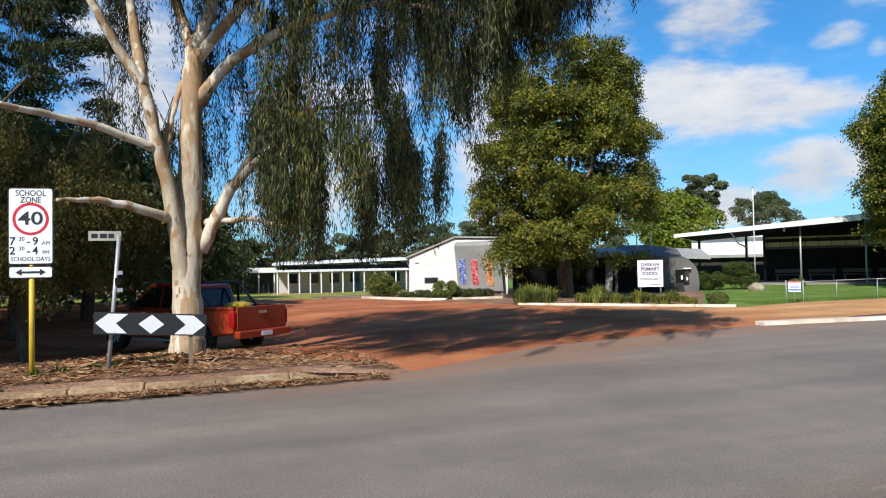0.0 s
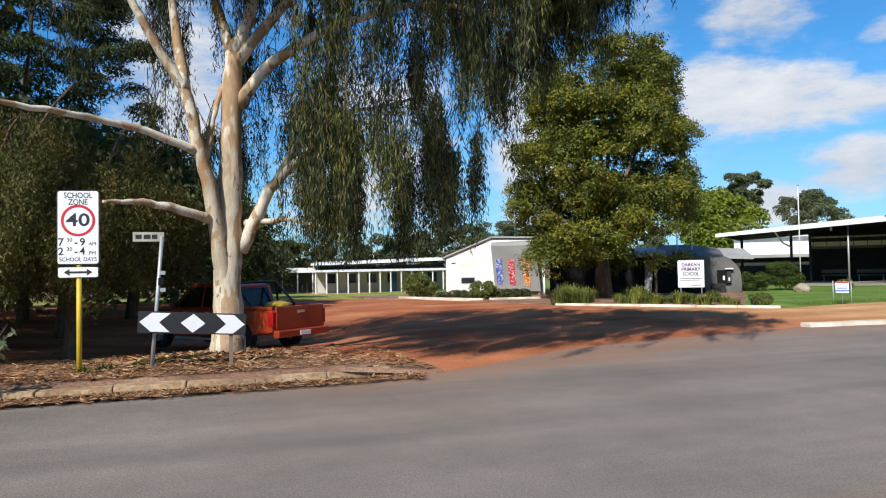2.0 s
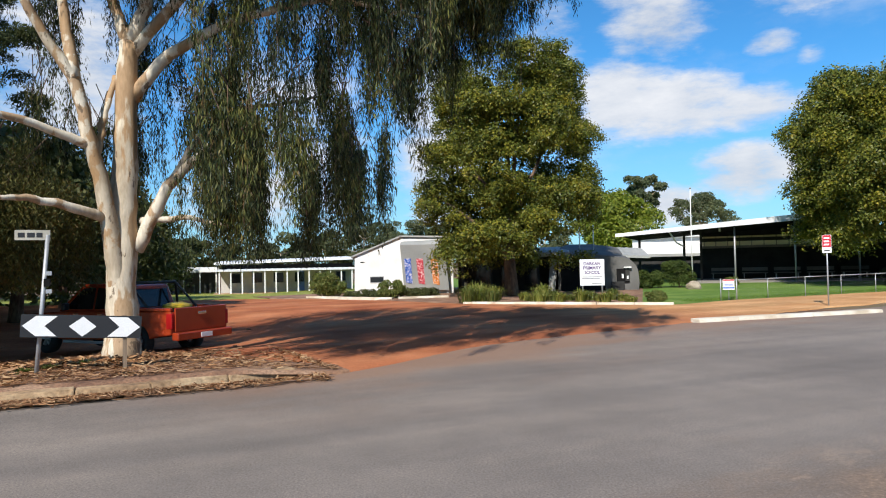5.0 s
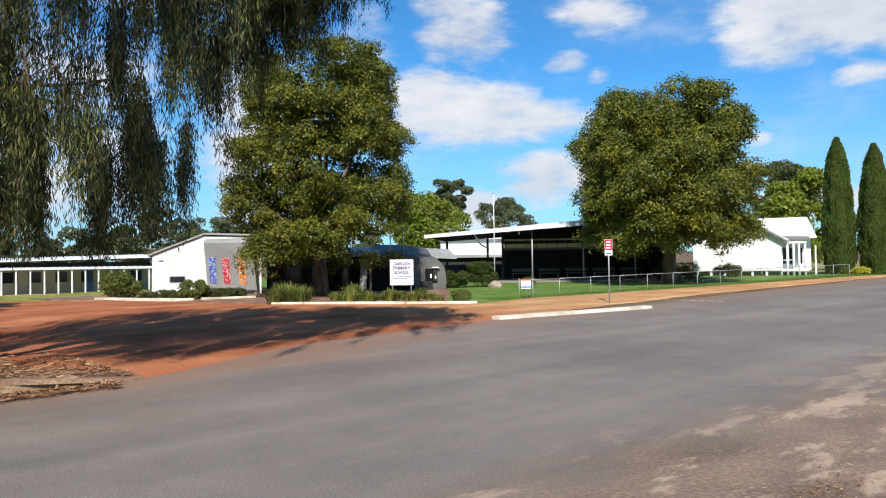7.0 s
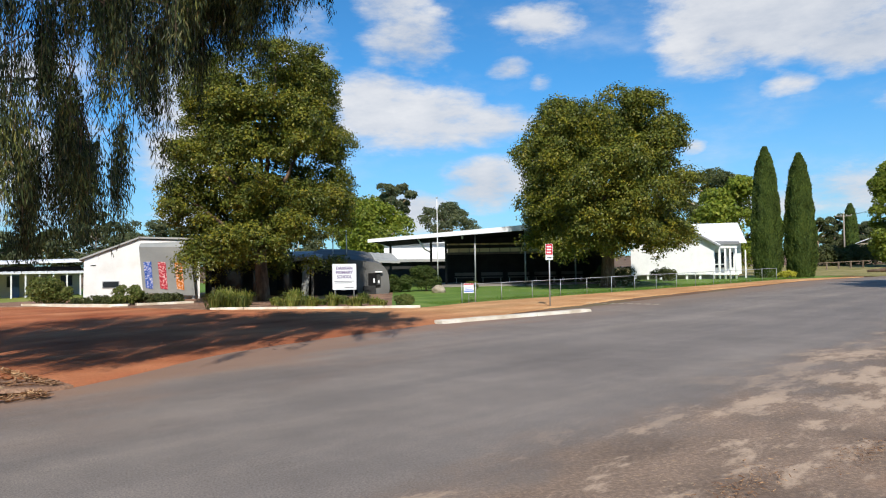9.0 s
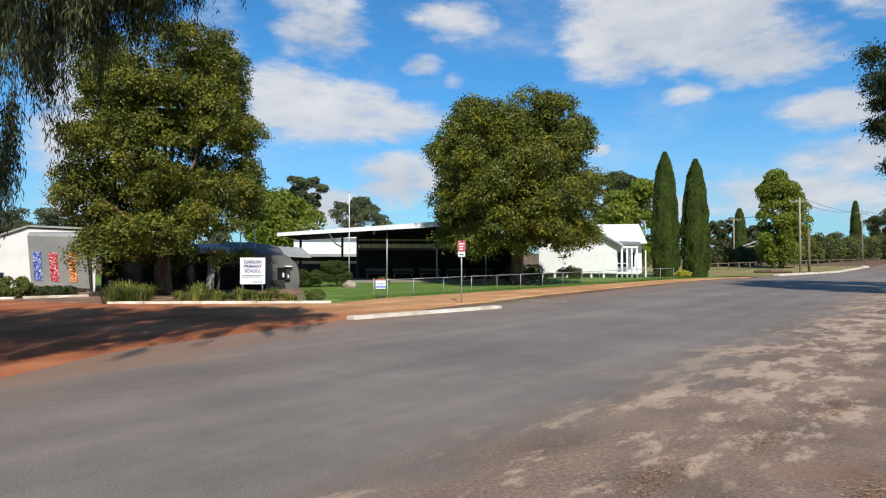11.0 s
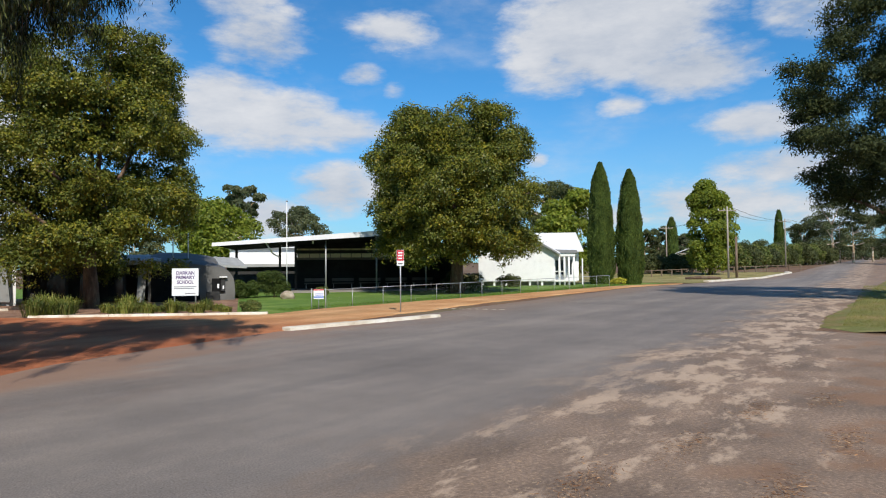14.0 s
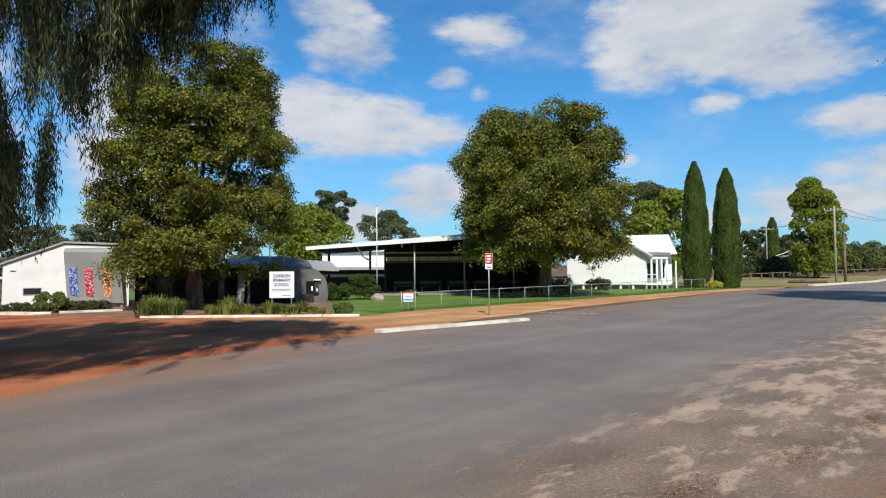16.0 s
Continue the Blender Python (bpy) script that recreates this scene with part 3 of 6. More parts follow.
def gum_tree():
    rng = np.random.default_rng(11)
    tree = empty("gum_tree", GX, GY, 0.1, 0, "tall white-barked gum tree with peeling bark and hanging foliage", "tree")

    def limb(name, pts, r0, r1, k=None):
        p = np.array(pts) - np.array([GX, GY, 0.1])
        t = np.linspace(0, len(p) - 1, 4 * len(p))
        q = np.stack([np.interp(t, range(len(p)), p[:, j]) for j in range(3)], 1)
        q[1:-1] = (q[:-2] + 2 * q[1:-1] + q[2:]) / 4
        q[1:-1] += rng.normal(0, 0.012, q[1:-1].shape)
        radii = np.linspace(r0, r1, len(q)) * rng.uniform(0.94, 1.07, len(q))
        if name == "trunk":
            radii[:3] *= (1.22, 1.1, 1.03)
        part(name, tube(q, radii, 14), M_GUM_BARK if name == "trunk" else M_GUM_LIMB, tree, smooth=True)
        return np.array(pts)
    limb("trunk", [(-4.95, 13.42, -0.12), (-4.94, 13.42, 0.5), (-4.93, 13.42, 1.38), (-4.92, 13.43, 2.48), (-4.88, 13.44, 3.59), (-4.85, 13.45, 4.93), (-4.81, 13.47, 5.94)], 0.32, 0.165)
    limb("limb", [(-4.81, 13.47, 5.91), (-5.17, 13.55, 6.88), (-5.52, 13.73, 8.8)], 0.12, 0.056)
    limb("limb", [(-4.81, 13.47, 5.88), (-4.41, 13.39, 6.8), (-4.01, 13.31, 8.65)], 0.15, 0.064)
    limb("limb", [(-4.93, 13.42, 0.7), (-5.0, 13.29, 1.71), (-5.11, 13.03, 3.11), (-5.28, 12.86, 4.05), (-5.45, 12.68, 5.07), (-5.83, 12.4, 5.68), (-6.15, 12.02, 6.52), (-6.36, 11.68, 7.48)], 0.175, 0.05)
    limb("limb", [(-5.45, 12.68, 5.02), (-5.73, 12.77, 6.7), (-5.9, 12.92, 8.28)], 0.109, 0.048)
    limb("limb", [(-5.2, 12.95, 3.75), (-5.13, 13.15, 4.5), (-5.06, 13.48, 5.3)], 0.075, 0.048)
    limb("limb", [(-5.26, 12.87, 3.89), (-5.87, 12.27, 4.14), (-6.47, 11.5, 4.26), (-7.03, 10.46, 4.22), (-7.46, 9.65, 4.32)], 0.085, 0.035)
    limb("limb", [(-5.14, 13.02, 2.62), (-5.63, 12.38, 2.82), (-5.99, 11.87, 2.88), (-6.3, 11.37, 2.82)], 0.095, 0.03)
    limb("limb", [(-4.71, 13.5, 2.04), (-4.08, 13.39, 3.24), (-3.36, 13.18, 3.85), (-2.25, 13.11, 4.79)], 0.14, 0.03)
    limb("limb", [(-4.62, 13.53, 2.57), (-3.76, 13.38, 2.65), (-2.89, 13.19, 2.43)], 0.075, 0.02)
    limb("limb", [(-4.74, 13.49, 4.88), (-4.11, 13.38, 5.67), (-2.71, 13.33, 6.4), (-1.15, 13.25, 6.77), (0.78, 12.98, 6.29)], 0.133, 0.024)
    limb("limb", [(-4.76, 13.48, 5.72), (-3.12, 13.24, 7.48), (-0.48, 13.19, 7.71), (2.01, 12.64, 6.55)], 0.117, 0.024)
    limb("limb", [(-4.1, 13.4, 3.2), (-3.7, 13.8, 4.1), (-2.93, 14.3, 4.85), (-1.1, 15.16, 5.38)], 0.078, 0.024)
    # foliage: bundles of hanging twigs, each with narrow leaves
    floor_x = [-9.5, -6.5, -5.2, -4.0, -3.3, -2.1, -1.4, -0.7, 0.0, 0.5, 1.0, 2.0, 2.7, 3.2, 4.6]
    floor_z = [3.6, 2.7, 2.3, 2.0, 1.75, 1.6, 1.75, 1.7, 2.3, 3.1, 5.0, 6.0, 6.5, 7.3, 7.8]
    P, D = [], []
    bundles = []
    while len(bundles) < 1700:
        x, y = rng.uniform(-8.6, 4.6), rng.uniform(10.0, 17.6)
        if ((x + 2.8) / 7.0) ** 2 + ((y - 13.6) / 3.6) ** 2 > 1:
            continue
        if rng.random() < (0.93 if x * 13.4 / y < -6.7 else 0.2 if x < -3.0 else 0.2 if x > 0.8 else 0.0):
            continue
        top = 11.5 - 0.075 * ((x + 3.6) ** 2 + 1.5 * (y - 13.8) ** 2)
        low = float(np.interp(x, floor_x, floor_z)) + 0.18 * max(0, 12.5 - y) ** 2
        # the trunk and its fork stand clear of the curtain
        if -7.4 < x * 13.4 / y < -3.5 and y < 14.2:
            low = max(low, 6.5)
        ln = rng.uniform(1.0, 2.5)
        z = low + ln * 0.85 + max(0.0, top - low - ln) * rng.uniform(0, 1) ** (3.0 if rng.random() < 0.4 else 0.85)
        # the boughs carry their streams in masses, with sky between them;
        # each drooping branch end carries a cluster of streams
        for _ in range(int(rng.integers(4, 8))):
            l = ln * rng.uniform(0.5, 1.1)
            px, py, pz = x + rng.normal(0, 0.26), y + rng.normal(0, 0.25), max(z + rng.normal(0, 0.4), l + 1.5)
            u, w = px * 13.4 / py, (pz - l * 0.5 - 1.6) * 13.4 / py
            mass = 0.8 * noise.noise((u * 2.3, w * 0.75, 2.7)) + 0.8 * noise.noise((u * 4.6, w * 1.1, 8.1))
            if mass > float(np.interp(w, (0.5, 3.0, 5.5), (-0.02, -0.08, -0.35))) + float(np.interp(u, (-3.2, -2.4, 0.0, 1.0), (-0.05, 0.1, 0.12, 0.0))):
                bundles.append((px, py, pz, l))
    lower = len(bundles)
    for _ in range(9000):
        # the upper crown, in clumps, which shades what hangs below it
        x, y = rng.uniform(-11.5, 4.8), rng.uniform(6.6, 17.6)
        if ((x + 3.6) / 8.0) ** 2 + ((y - 12.1) / 5.6) ** 2 > 1 or len(bundles) > lower + 1150:
            continue
        top = 12.8 - 0.05 * ((x + 3.4) ** 2 + 1.2 * (y - 12.0) ** 2)
        # a gap in the crown lets the sun onto the trunk
        if y < 12.8 and abs(x + 4.9 + 0.467 * (13.4 - y)) < 0.85:
            continue
        z = rng.uniform(0.42 * y + 3.2 if y < 12.2 else 8.6, max(top, 9.0))
        if noise.noise((x * 0.7, y * 0.7, z * 0.4)) > -0.05:
            bundles.append((x, y, z, rng.uniform(0.7, 1.25)))
    twigs = bmesh.new()
    for x, y, z, ln in bundles:
        k = int(rng.integers(8, 14))
        off = rng.normal(0, 0.085, (k, 2))
        for ox, oy in off:
            l = ln * rng.uniform(0.4, 1.05)
            m = int(l / 0.043)
            t = np.sort(rng.uniform(0.0, 1, m))
            drift = rng.normal(0, 0.06, 2)
            q = np.stack([x + ox + drift[0] * t * l, y + oy + drift[1] * t * l, z + 0.25 - t * l + rng.normal(0, 0.02, m)], 1)
            q[:, :2] += rng.normal(0, 0.04, (m, 2))
            P.append(q)
            D.append(np.stack([rng.normal(0, 0.3, m), rng.normal(0, 0.3, m), np.full(m, -1.0)], 1))
        # a thin drooping branch carries each bundle
        tube([(x - GX - 0.25 * rng.normal(), y - GY - 0.25 * rng.normal(), z + rng.uniform(0.3, 0.9)), (x - GX, y - GY, z + 0.25), (x - GX, y - GY, z - ln * 0.5)], (0.012, 0.008, 0.003), 4, twigs)
    P, D = np.concatenate(P) - np.array([GX, GY, 0.1]), np.concatenate(D)
    n = len(P)
    leaf_mesh("crown", P, D, rng.normal(0, 1, (n, 3)), rng.uniform(0.09, 0.17, n), rng.uniform(0.013, 0.024, n), M_GUM_LEAF, tree)
    tagged(part("twig", twigs, M_BARK, tree), kind="stuff")
    return tree



def weeping_bush(x, y, tall, rad, low, seed, streams, label):
    """A small spreading tree whose twigs hang in short streams."""
    rng = np.random.default_rng(seed)
    tree = empty("weeping_tree", x, y, hz(x, y) - 0.05, 0, label, "tree")
    trunk = limb_points((0, 0, 0), (0.2, 0.1, tall * 0.7), 0, rng, 7)
    part("trunk", tube(trunk, np.linspace(0.16, 0.06, 7), 9), M_BARK, tree, smooth=True)
    for k in range(9):
        a = k * 2.4
        tip = (math.cos(a) * rad * 0.8, math.sin(a) * rad * 0.8, tall * rng.uniform(0.6, 0.95))
        part("limb", tube(limb_points(trunk[3 + k % 4], tip, 0.3, rng, 6), np.linspace(0.06, 0.012, 6), 6), M_BARK, tree, smooth=True)
    P, D = [], []
    while len(P) < streams:
        a, r = rng.uniform(0, math.tau), rad * math.sqrt(rng.uniform(0.05, 1))
        px, py = math.cos(a) * r, math.sin(a) * r
        z = low + (tall * (1 - 0.3 * (r / rad) ** 2) - low) * rng.uniform(0.15, 1.0)
        if noise.noise((px * 0.9, py * 0.9 + seed, z * 0.6)) < -0.08:
            continue
        m = int(rng.integers(70, 150))
        t = rng.uniform(0, rng.uniform(0.5, 1.1), m)
        q = np.stack([px + rng.normal(0, 0.11, m), py + rng.normal(0, 0.11, m), np.maximum(z - t, low * 0.6)], 1)
        P.append(q)
        D.append(np.stack([rng.normal(0, 0.7, m), rng.normal(0, 0.7, m), np.full(m, -0.9)], 1))
    P, D = np.concatenate(P), np.concatenate(D)
    n = len(P)
    leaf_mesh("crown", P, D, rng.normal(0, 1, (n, 3)), rng.uniform(0.06, 0.12, n), rng.uniform(0.016, 0.026, n), M_OLIVE_LEAF, tree)
    return tree


gum_tree()
weeping_bush(*polar(31.0, 17.2), 5.2, 2.6, 2.0, 14, 950, "olive-green weeping bush tree behind the verge")
weeping_bush(*polar(37.0, 15.5), 5.6, 2.4, 1.4, 15, 800, "olive-green weeping bush tree behind the verge")

# ---- the other trees ----
def full_crown(h):
    return math.sqrt(max(0.08, 1 - (h - 0.43) ** 2 * 1.5))


round_tree("broadleaf_tree", *polar(-10.2, 36.5), 13.0, 4.75, 1.3, M_BROAD_LEAF, 210000, 0.125, 21, "dense round evergreen tree in the garden bed", lump=0.72, n=230, trunk=0.33, shape=full_crown, core=2.0, spread=0.2, tuft=16)
round_tree("broadleaf_tree", *polar(-38.0, 43.5), 11.7, 5.6, 1.8, M_BROAD_LEAF, 210000, 0.145, 22, "broad dome-shaped evergreen tree on the school lawn", lump=0.8, n=260, trunk=0.4, shape=lambda h: math.sqrt(max(0.05, 1 - (h - 0.4) ** 2 * 1.8)), core=2.0, spread=0.2, tuft=16)


def pencil_cypress(az, d, tall, rad, seed, count, spray, label, group=""):
    """A tight spire: upright sprays over a fluted, slightly ragged skin."""
    x, y = polar(az, d)
    rng = np.random.default_rng(seed)
    tree = empty("cypress", x, y, hz(x, y) - 0.05, 0, label, "cypress tree", group)
    part("trunk", tube([(0, 0, 0), (0.03, 0, tall * 0.45), (0, 0, tall * 0.85)], (0.16, 0.1, 0.03), 8), M_BARK, tree, smooth=True)
    h = rng.uniform(0, 1, count) ** 0.85
    a = rng.uniform(0, math.tau, count)
    flute = 1 + 0.09 * np.sin(a * 5 + seed + 4 * h) + 0.07 * np.sin(a * 9 - 6 * h + seed * 2) + 0.06 * np.sin(h * 31 + a * 3)
    prof = np.interp(h, [0, 0.08, 0.3, 0.55, 0.75, 0.9, 1.0], [0.82, 0.95, 1.0, 0.92, 0.72, 0.45, 0.06])
    r = rad * prof * flute * (1.04 - np.abs(rng.normal(0, 0.16, count)))
    out = np.stack([np.cos(a), np.sin(a), np.zeros(count)], 1)
    P = out * r[:, None] + np.array([0, 0, 1]) * (h * tall)[:, None]
    D = unit(out * 0.3 + rng.normal(0, 0.2, (count, 3)) + np.array([0, 0, 1.0]))
    s = spray * rng.uniform(0.6, 1.5, count)
    leaf_mesh("crown", P, D, rng.normal(0, 0.5, (count, 3)) - out, s, s * 0.34, M_CYPRESS, tree)
    return tree


for az, tall, seed in ((-49.7, 10.15, 31), (-51.95, 9.45, 32)):
    pencil_cypress(az, 60, tall, 0.98, seed, 75000, 0.19, "tall narrow dark green pencil cypress", "pair of cypresses")

# ---- plain materials ----
def paint(name, colour, rough=0.45, wear=0.12, metal=0.0):
    c = Vector(colour)
    return surface(name, [tuple(c * (1 - wear)), tuple(c), tuple(c * (1 + wear * 0.4))], 2.0, rough, metal, grain=60, grain_amount=0.1, relief=0.08, depth=0.004)


M_WHITE = paint("white_paint", (0.78, 0.78, 0.76), 0.5, 0.06)
M_SIGN_WHITE = paint("white_sign_face", (0.8, 0.8, 0.8), 0.35, 0.04)
M_BLACK = paint("black_paint", (0.018, 0.018, 0.02), 0.5)
M_RED = paint("red_sign_paint", (0.55, 0.02, 0.035), 0.4)
M_BLUE = paint("blue_sign_paint", (0.1, 0.2, 0.55), 0.4)
M_YELLOW = paint("yellow_paint", (0.62, 0.42, 0.03), 0.5, 0.2)
M_STEEL = paint("galvanised_steel", (0.4, 0.41, 0.42), 0.5, 0.15, 0.4)
M_GREY = paint("grey_cladding", (0.2, 0.205, 0.21), 0.5)
# near-black for dark parts; under the pavilion roof it stands for shade
M_DARK = surface("near_black", [(0.011, 0.011, 0.011), (0.016, 0.016, 0.016)], 2.0, 0.9, grain=60, grain_amount=0.1, relief=0.08, depth=0.004, spec=0.05)
M_GREY_POLE = surface("silvered_timber", [(0.3, 0.25, 0.2), (0.42, 0.37, 0.31)], 3, 0.9, grain=25, grain_amount=0.3, relief=0.4, stretch=(0, 1, 1, 0.1))
M_WOOD_POLE = surface("weathered_timber", [(0.16, 0.11, 0.07), (0.26, 0.19, 0.13)], 3, 0.9, grain=25, grain_amount=0.4, relief=0.5, stretch=(0, 1, 1, 0.1))
M_FADED = paint("faded_cream_plate", (0.42, 0.39, 0.32), 0.6, 0.2)
M_INK = paint("dark_ink", (0.1, 0.05, 0.17), 0.5)


def text_part(words, size, material, parent, x, y, z, label="", width=None, bold=0.0):
    """Raised lettering in the plane y = const, facing -y."""
    cu = bpy.data.curves.new("lettering", "FONT")
    cu.body, cu.size, cu.align_x, cu.align_y, cu.extrude, cu.offset = words, size, "CENTER", "CENTER", 0.0015, bold
    cu.resolution_u = 3
    tmp = new("lettering", cu)
    bpy.context.view_layer.update()
    me = bpy.data.meshes.new_from_object(tmp.evaluated_get(bpy.context.evaluated_depsgraph_get()))
    bpy.data.objects.remove(tmp)
    bpy.data.curves.remove(cu)
    if width:
        xs = [v.co.x for v in me.vertices]
        k = width / (max(xs) - min(xs))
        for v in me.vertices:
            v.co.x *= k
    me.transform(pose(x, y, z, 90, 0, 0))
    me.materials.append(material)
    ob = new("lettering", me)
    ob.parent = parent
    return tagged(ob, label)


def ring(r0, r1, y, depth, n=40):
    bm = bmesh.new()
    loops = [[bm.verts.new((math.cos(k * math.tau / n) * r, yy, math.sin(k * math.tau / n) * r)) for k in range(n)] for r, yy in ((r0, y), (r0, y - depth), (r1, y - depth), (r1, y))]
    for a, b in zip(loops, loops[1:] + loops[:1]):
        for k in range(n):
            bm.faces.new((a[k], a[(k + 1) % n], b[(k + 1) % n], b[k]))
    bmesh.ops.recalc_face_normals(bm, faces=bm.faces[:])
    return bm


def plate(x0, x1, z0, z1, y0, y1, r=0.02):
    """An upright board with rounded corners."""
    pts = []
    for cx, cz, a0 in ((x1 - r, z1 - r, 0), (x0 + r, z1 - r, 90), (x0 + r, z0 + r, 180), (x1 - r, z0 + r, 270)):
        pts += [(cx + r * math.cos(radians(a0 + k * 30)), cz + r * math.sin(radians(a0 + k * 30))) for k in range(4)]
    return prism(pts, y0, y1)


def speed_sign():
    x, y = polar(30.62, 11.95)
    sign = empty("speed_sign", x, y, 0.1, 14, "school zone speed sign on a yellow post in the verge", "road sign")
    part("post", tube([(0, 0.03, -0.2), (0, 0.03, 1.7)], (0.038, 0.038), 12), M_YELLOW, sign, "chipped yellow steel post", True)
    board = part("board", plate(-0.3, 0.3, 1.66, 2.79, -0.012, 0.0, 0.04), M_BLACK, sign)
    part("face", plate(-0.285, 0.285, 1.675, 2.775, -0.016, -0.011, 0.035), M_SIGN_WHITE, board, "white face")
    rg = ring(0.24, 0.2, -0.016, 0.003)
    bmesh.ops.translate(rg, verts=rg.verts, vec=(0, 0, 2.33))
    part("ring", rg, M_RED, board, "red circle")
    for words, size, z, w, dx in (("SCHOOL", 0.12, 2.705, 0.4, 0), ("ZONE", 0.12, 2.605, 0.27, 0), ("40", 0.27, 2.33, 0.33, 0)):
        text_part(words, size, M_BLACK, board, dx, -0.0175, z, width=w, bold=0.004 if size > 0.2 else 0.001)
    for z, a, b, c in ((2.0, "7", "30", "9"), (1.86, "2", "30", "4")):
        text_part(a, 0.16, M_BLACK, board, -0.24, -0.0175, z, bold=0.002)
        text_part(b, 0.08, M_BLACK, board, -0.12, -0.0175, z + 0.035)
        text_part("-", 0.16, M_BLACK, board, -0.03, -0.0175, z, bold=0.002)
        text_part(c, 0.16, M_BLACK, board, 0.06, -0.0175, z, bold=0.002)
        text_part("AM" if c == "9" else "PM", 0.075, M_BLACK, board, 0.2, -0.0175, z - 0.025)
    text_part("SCHOOL DAYS", 0.085, M_BLACK, board, 0, -0.0175, 1.74, width=0.52)
    low = part("lower_plate", plate(-0.29, 0.29, 1.46, 1.635, -0.012, 0.0, 0.03), M_BLACK, sign)
    part("face", plate(-0.278, 0.278, 1.472, 1.623, -0.016, -0.011, 0.025), M_SIGN_WHITE, low, "white face")
    part("arrow", prism([(-0.2, 1.547), (-0.12, 1.597), (-0.12, 1.562), (0.12, 1.562), (0.12, 1.597), (0.2, 1.547), (0.12, 1.497), (0.12, 1.532), (-0.12, 1.532), (-0.12, 1.497)], -0.019, -0.0165), M_BLACK, low)
    for z in (1.55, 1.85, 2.6):
        part("bracket", slab(-0.06, 0.06, 0.0, 0.07, z - 0.02, z + 0.02), M_STEEL, sign)


def sight_board():
    """Black and white hazard board on a leaning pole and a short post."""
    xl, yl = polar(26.7, 12.0)
    xr, yr = polar(18.9, 11.95)
    ang = math.degrees(math.atan2(yr - yl, xr - xl))
    L = math.hypot(xr - xl, yr - yl)
    thing = empty("sight_board", xl, yl, 0.0, ang, "black hazard board with white arrows on a leaning pole", "road sign")
    tilt = Matrix.Translation((0, 0, 0.86)) @ pose(0, 0, 0, 0, math.degrees(math.atan2(0.11, L)), 0)

    def flat(name, bm, mat, parent, label=""):
        bmesh.ops.transform(bm, matrix=tilt, verts=bm.verts)
        return part(name, bm, mat, parent, label)
    board = flat("board", plate(0, L, -0.17, 0.17, 0.0, 0.02, 0.01), M_BLACK, thing)
    h = 0.15
    for pts in ([(0.02, 0), (0.12 * L, h), (0.29 * L, h), (0.19 * L, 0), (0.29 * L, -h), (0.12 * L, -h)], [(0.385 * L, 0), (L / 2, h), (0.615 * L, 0), (L / 2, -h)], [(L - 0.02, 0), (0.88 * L, -h), (0.71 * L, -h), (0.81 * L, 0), (0.71 * L, h), (0.88 * L, h)]):
        flat("arrow" if len(pts) > 4 else "diamond", prism(pts, -0.004, 0.001), M_SIGN_WHITE, board, "white painted shape")
    bx, by = polar(25.82, 12.1)
    m = thing.matrix_world.inverted()
    pb, pt = m @ Vector((bx, by, -0.1)), m @ Vector((bx + 0.17, by + 0.05, 2.2))
    part("pole", tube([pb, pt], (0.032, 0.03), 12), M_STEEL, thing, "leaning galvanised pole", True)
    cx, cy = polar(20.05, 12.0)
    pc = m @ Vector((cx, cy, -0.1))
    part("post", slab(pc.x - 0.03, pc.x + 0.03, 0.02, 0.06, -0.1, 0.95), M_WOOD_POLE, thing)
    blade = part("name_blade", slab(pt.x - 0.43, pt.x + 0.03, pt.y - 0.012, pt.y + 0.012, pt.z - 0.08, pt.z + 0.07), M_FADED, thing, "faded cream street name blade with dark bars")
    for k, w in enumerate((0.09, 0.1, 0.08)):
        part("bar", slab(pt.x - 0.39 + k * 0.12, pt.x - 0.39 + k * 0.12 + w, pt.y - 0.015, pt.y - 0.012, pt.z - 0.04, pt.z + 0.03), M_BLACK, blade)
    for z in (1.35, 1.62):
        part("reflector", slab(pt.x - 0.03, pt.x + 0.05, pt.y - 0.06, pt.y - 0.03, z - 0.03, z + 0.03), M_STEEL, thing)
    part("clamp", slab(pt.x - 0.06, pt.x + 0.03, pt.y - 0.05, pt.y + 0.05, 1.42, 1.54, 0.01), M_DARK, thing)


def kerb_run(name, pts, w, h, piece, mat, label, sink=0.05, round_top=0.02):
    """Kerb stones end to end along a line, each its own stone with open joints."""
    run = empty(name, 0, 0, 0, 0, label, "kerb", kind="structure")
    pts = [Vector((*p, 0)) for p in pts]
    rng = random.Random(len(pts) * 7 + int(w * 100))
    for a, b in zip(pts, pts[1:]):
        L = (b - a).length
        k = max(1, round(L / piece))
        for i in range(k):
            p0, p1 = a.lerp(b, i / k), a.lerp(b, (i + 1) / k)
            l = (p1 - p0).length
            z0, z1 = hz(p0.x, p0.y), hz(p1.x, p1.y)
            bm = slab(0.006, l - 0.006, 0, w, -sink, h + rng.uniform(-0.008, 0.008), round_top)
            for v in bm.verts:
                if v.co.z > h * 0.6 and v.co.y < w * 0.3:
                    v.co.y += 0.03
            ang = math.atan2(p1.y - p0.y, p1.x - p0.x)
            bmesh.ops.transform(bm, matrix=Matrix.Translation((p0.x, p0.y, z0)) @ Matrix.Rotation(ang + rng.uniform(-0.006, 0.006), 4, "Z") @ Matrix.Rotation(-math.atan2(z1 - z0, l), 4, "Y"), verts=bm.verts)
            part("kerb_stone", bm, mat, run)
    return run


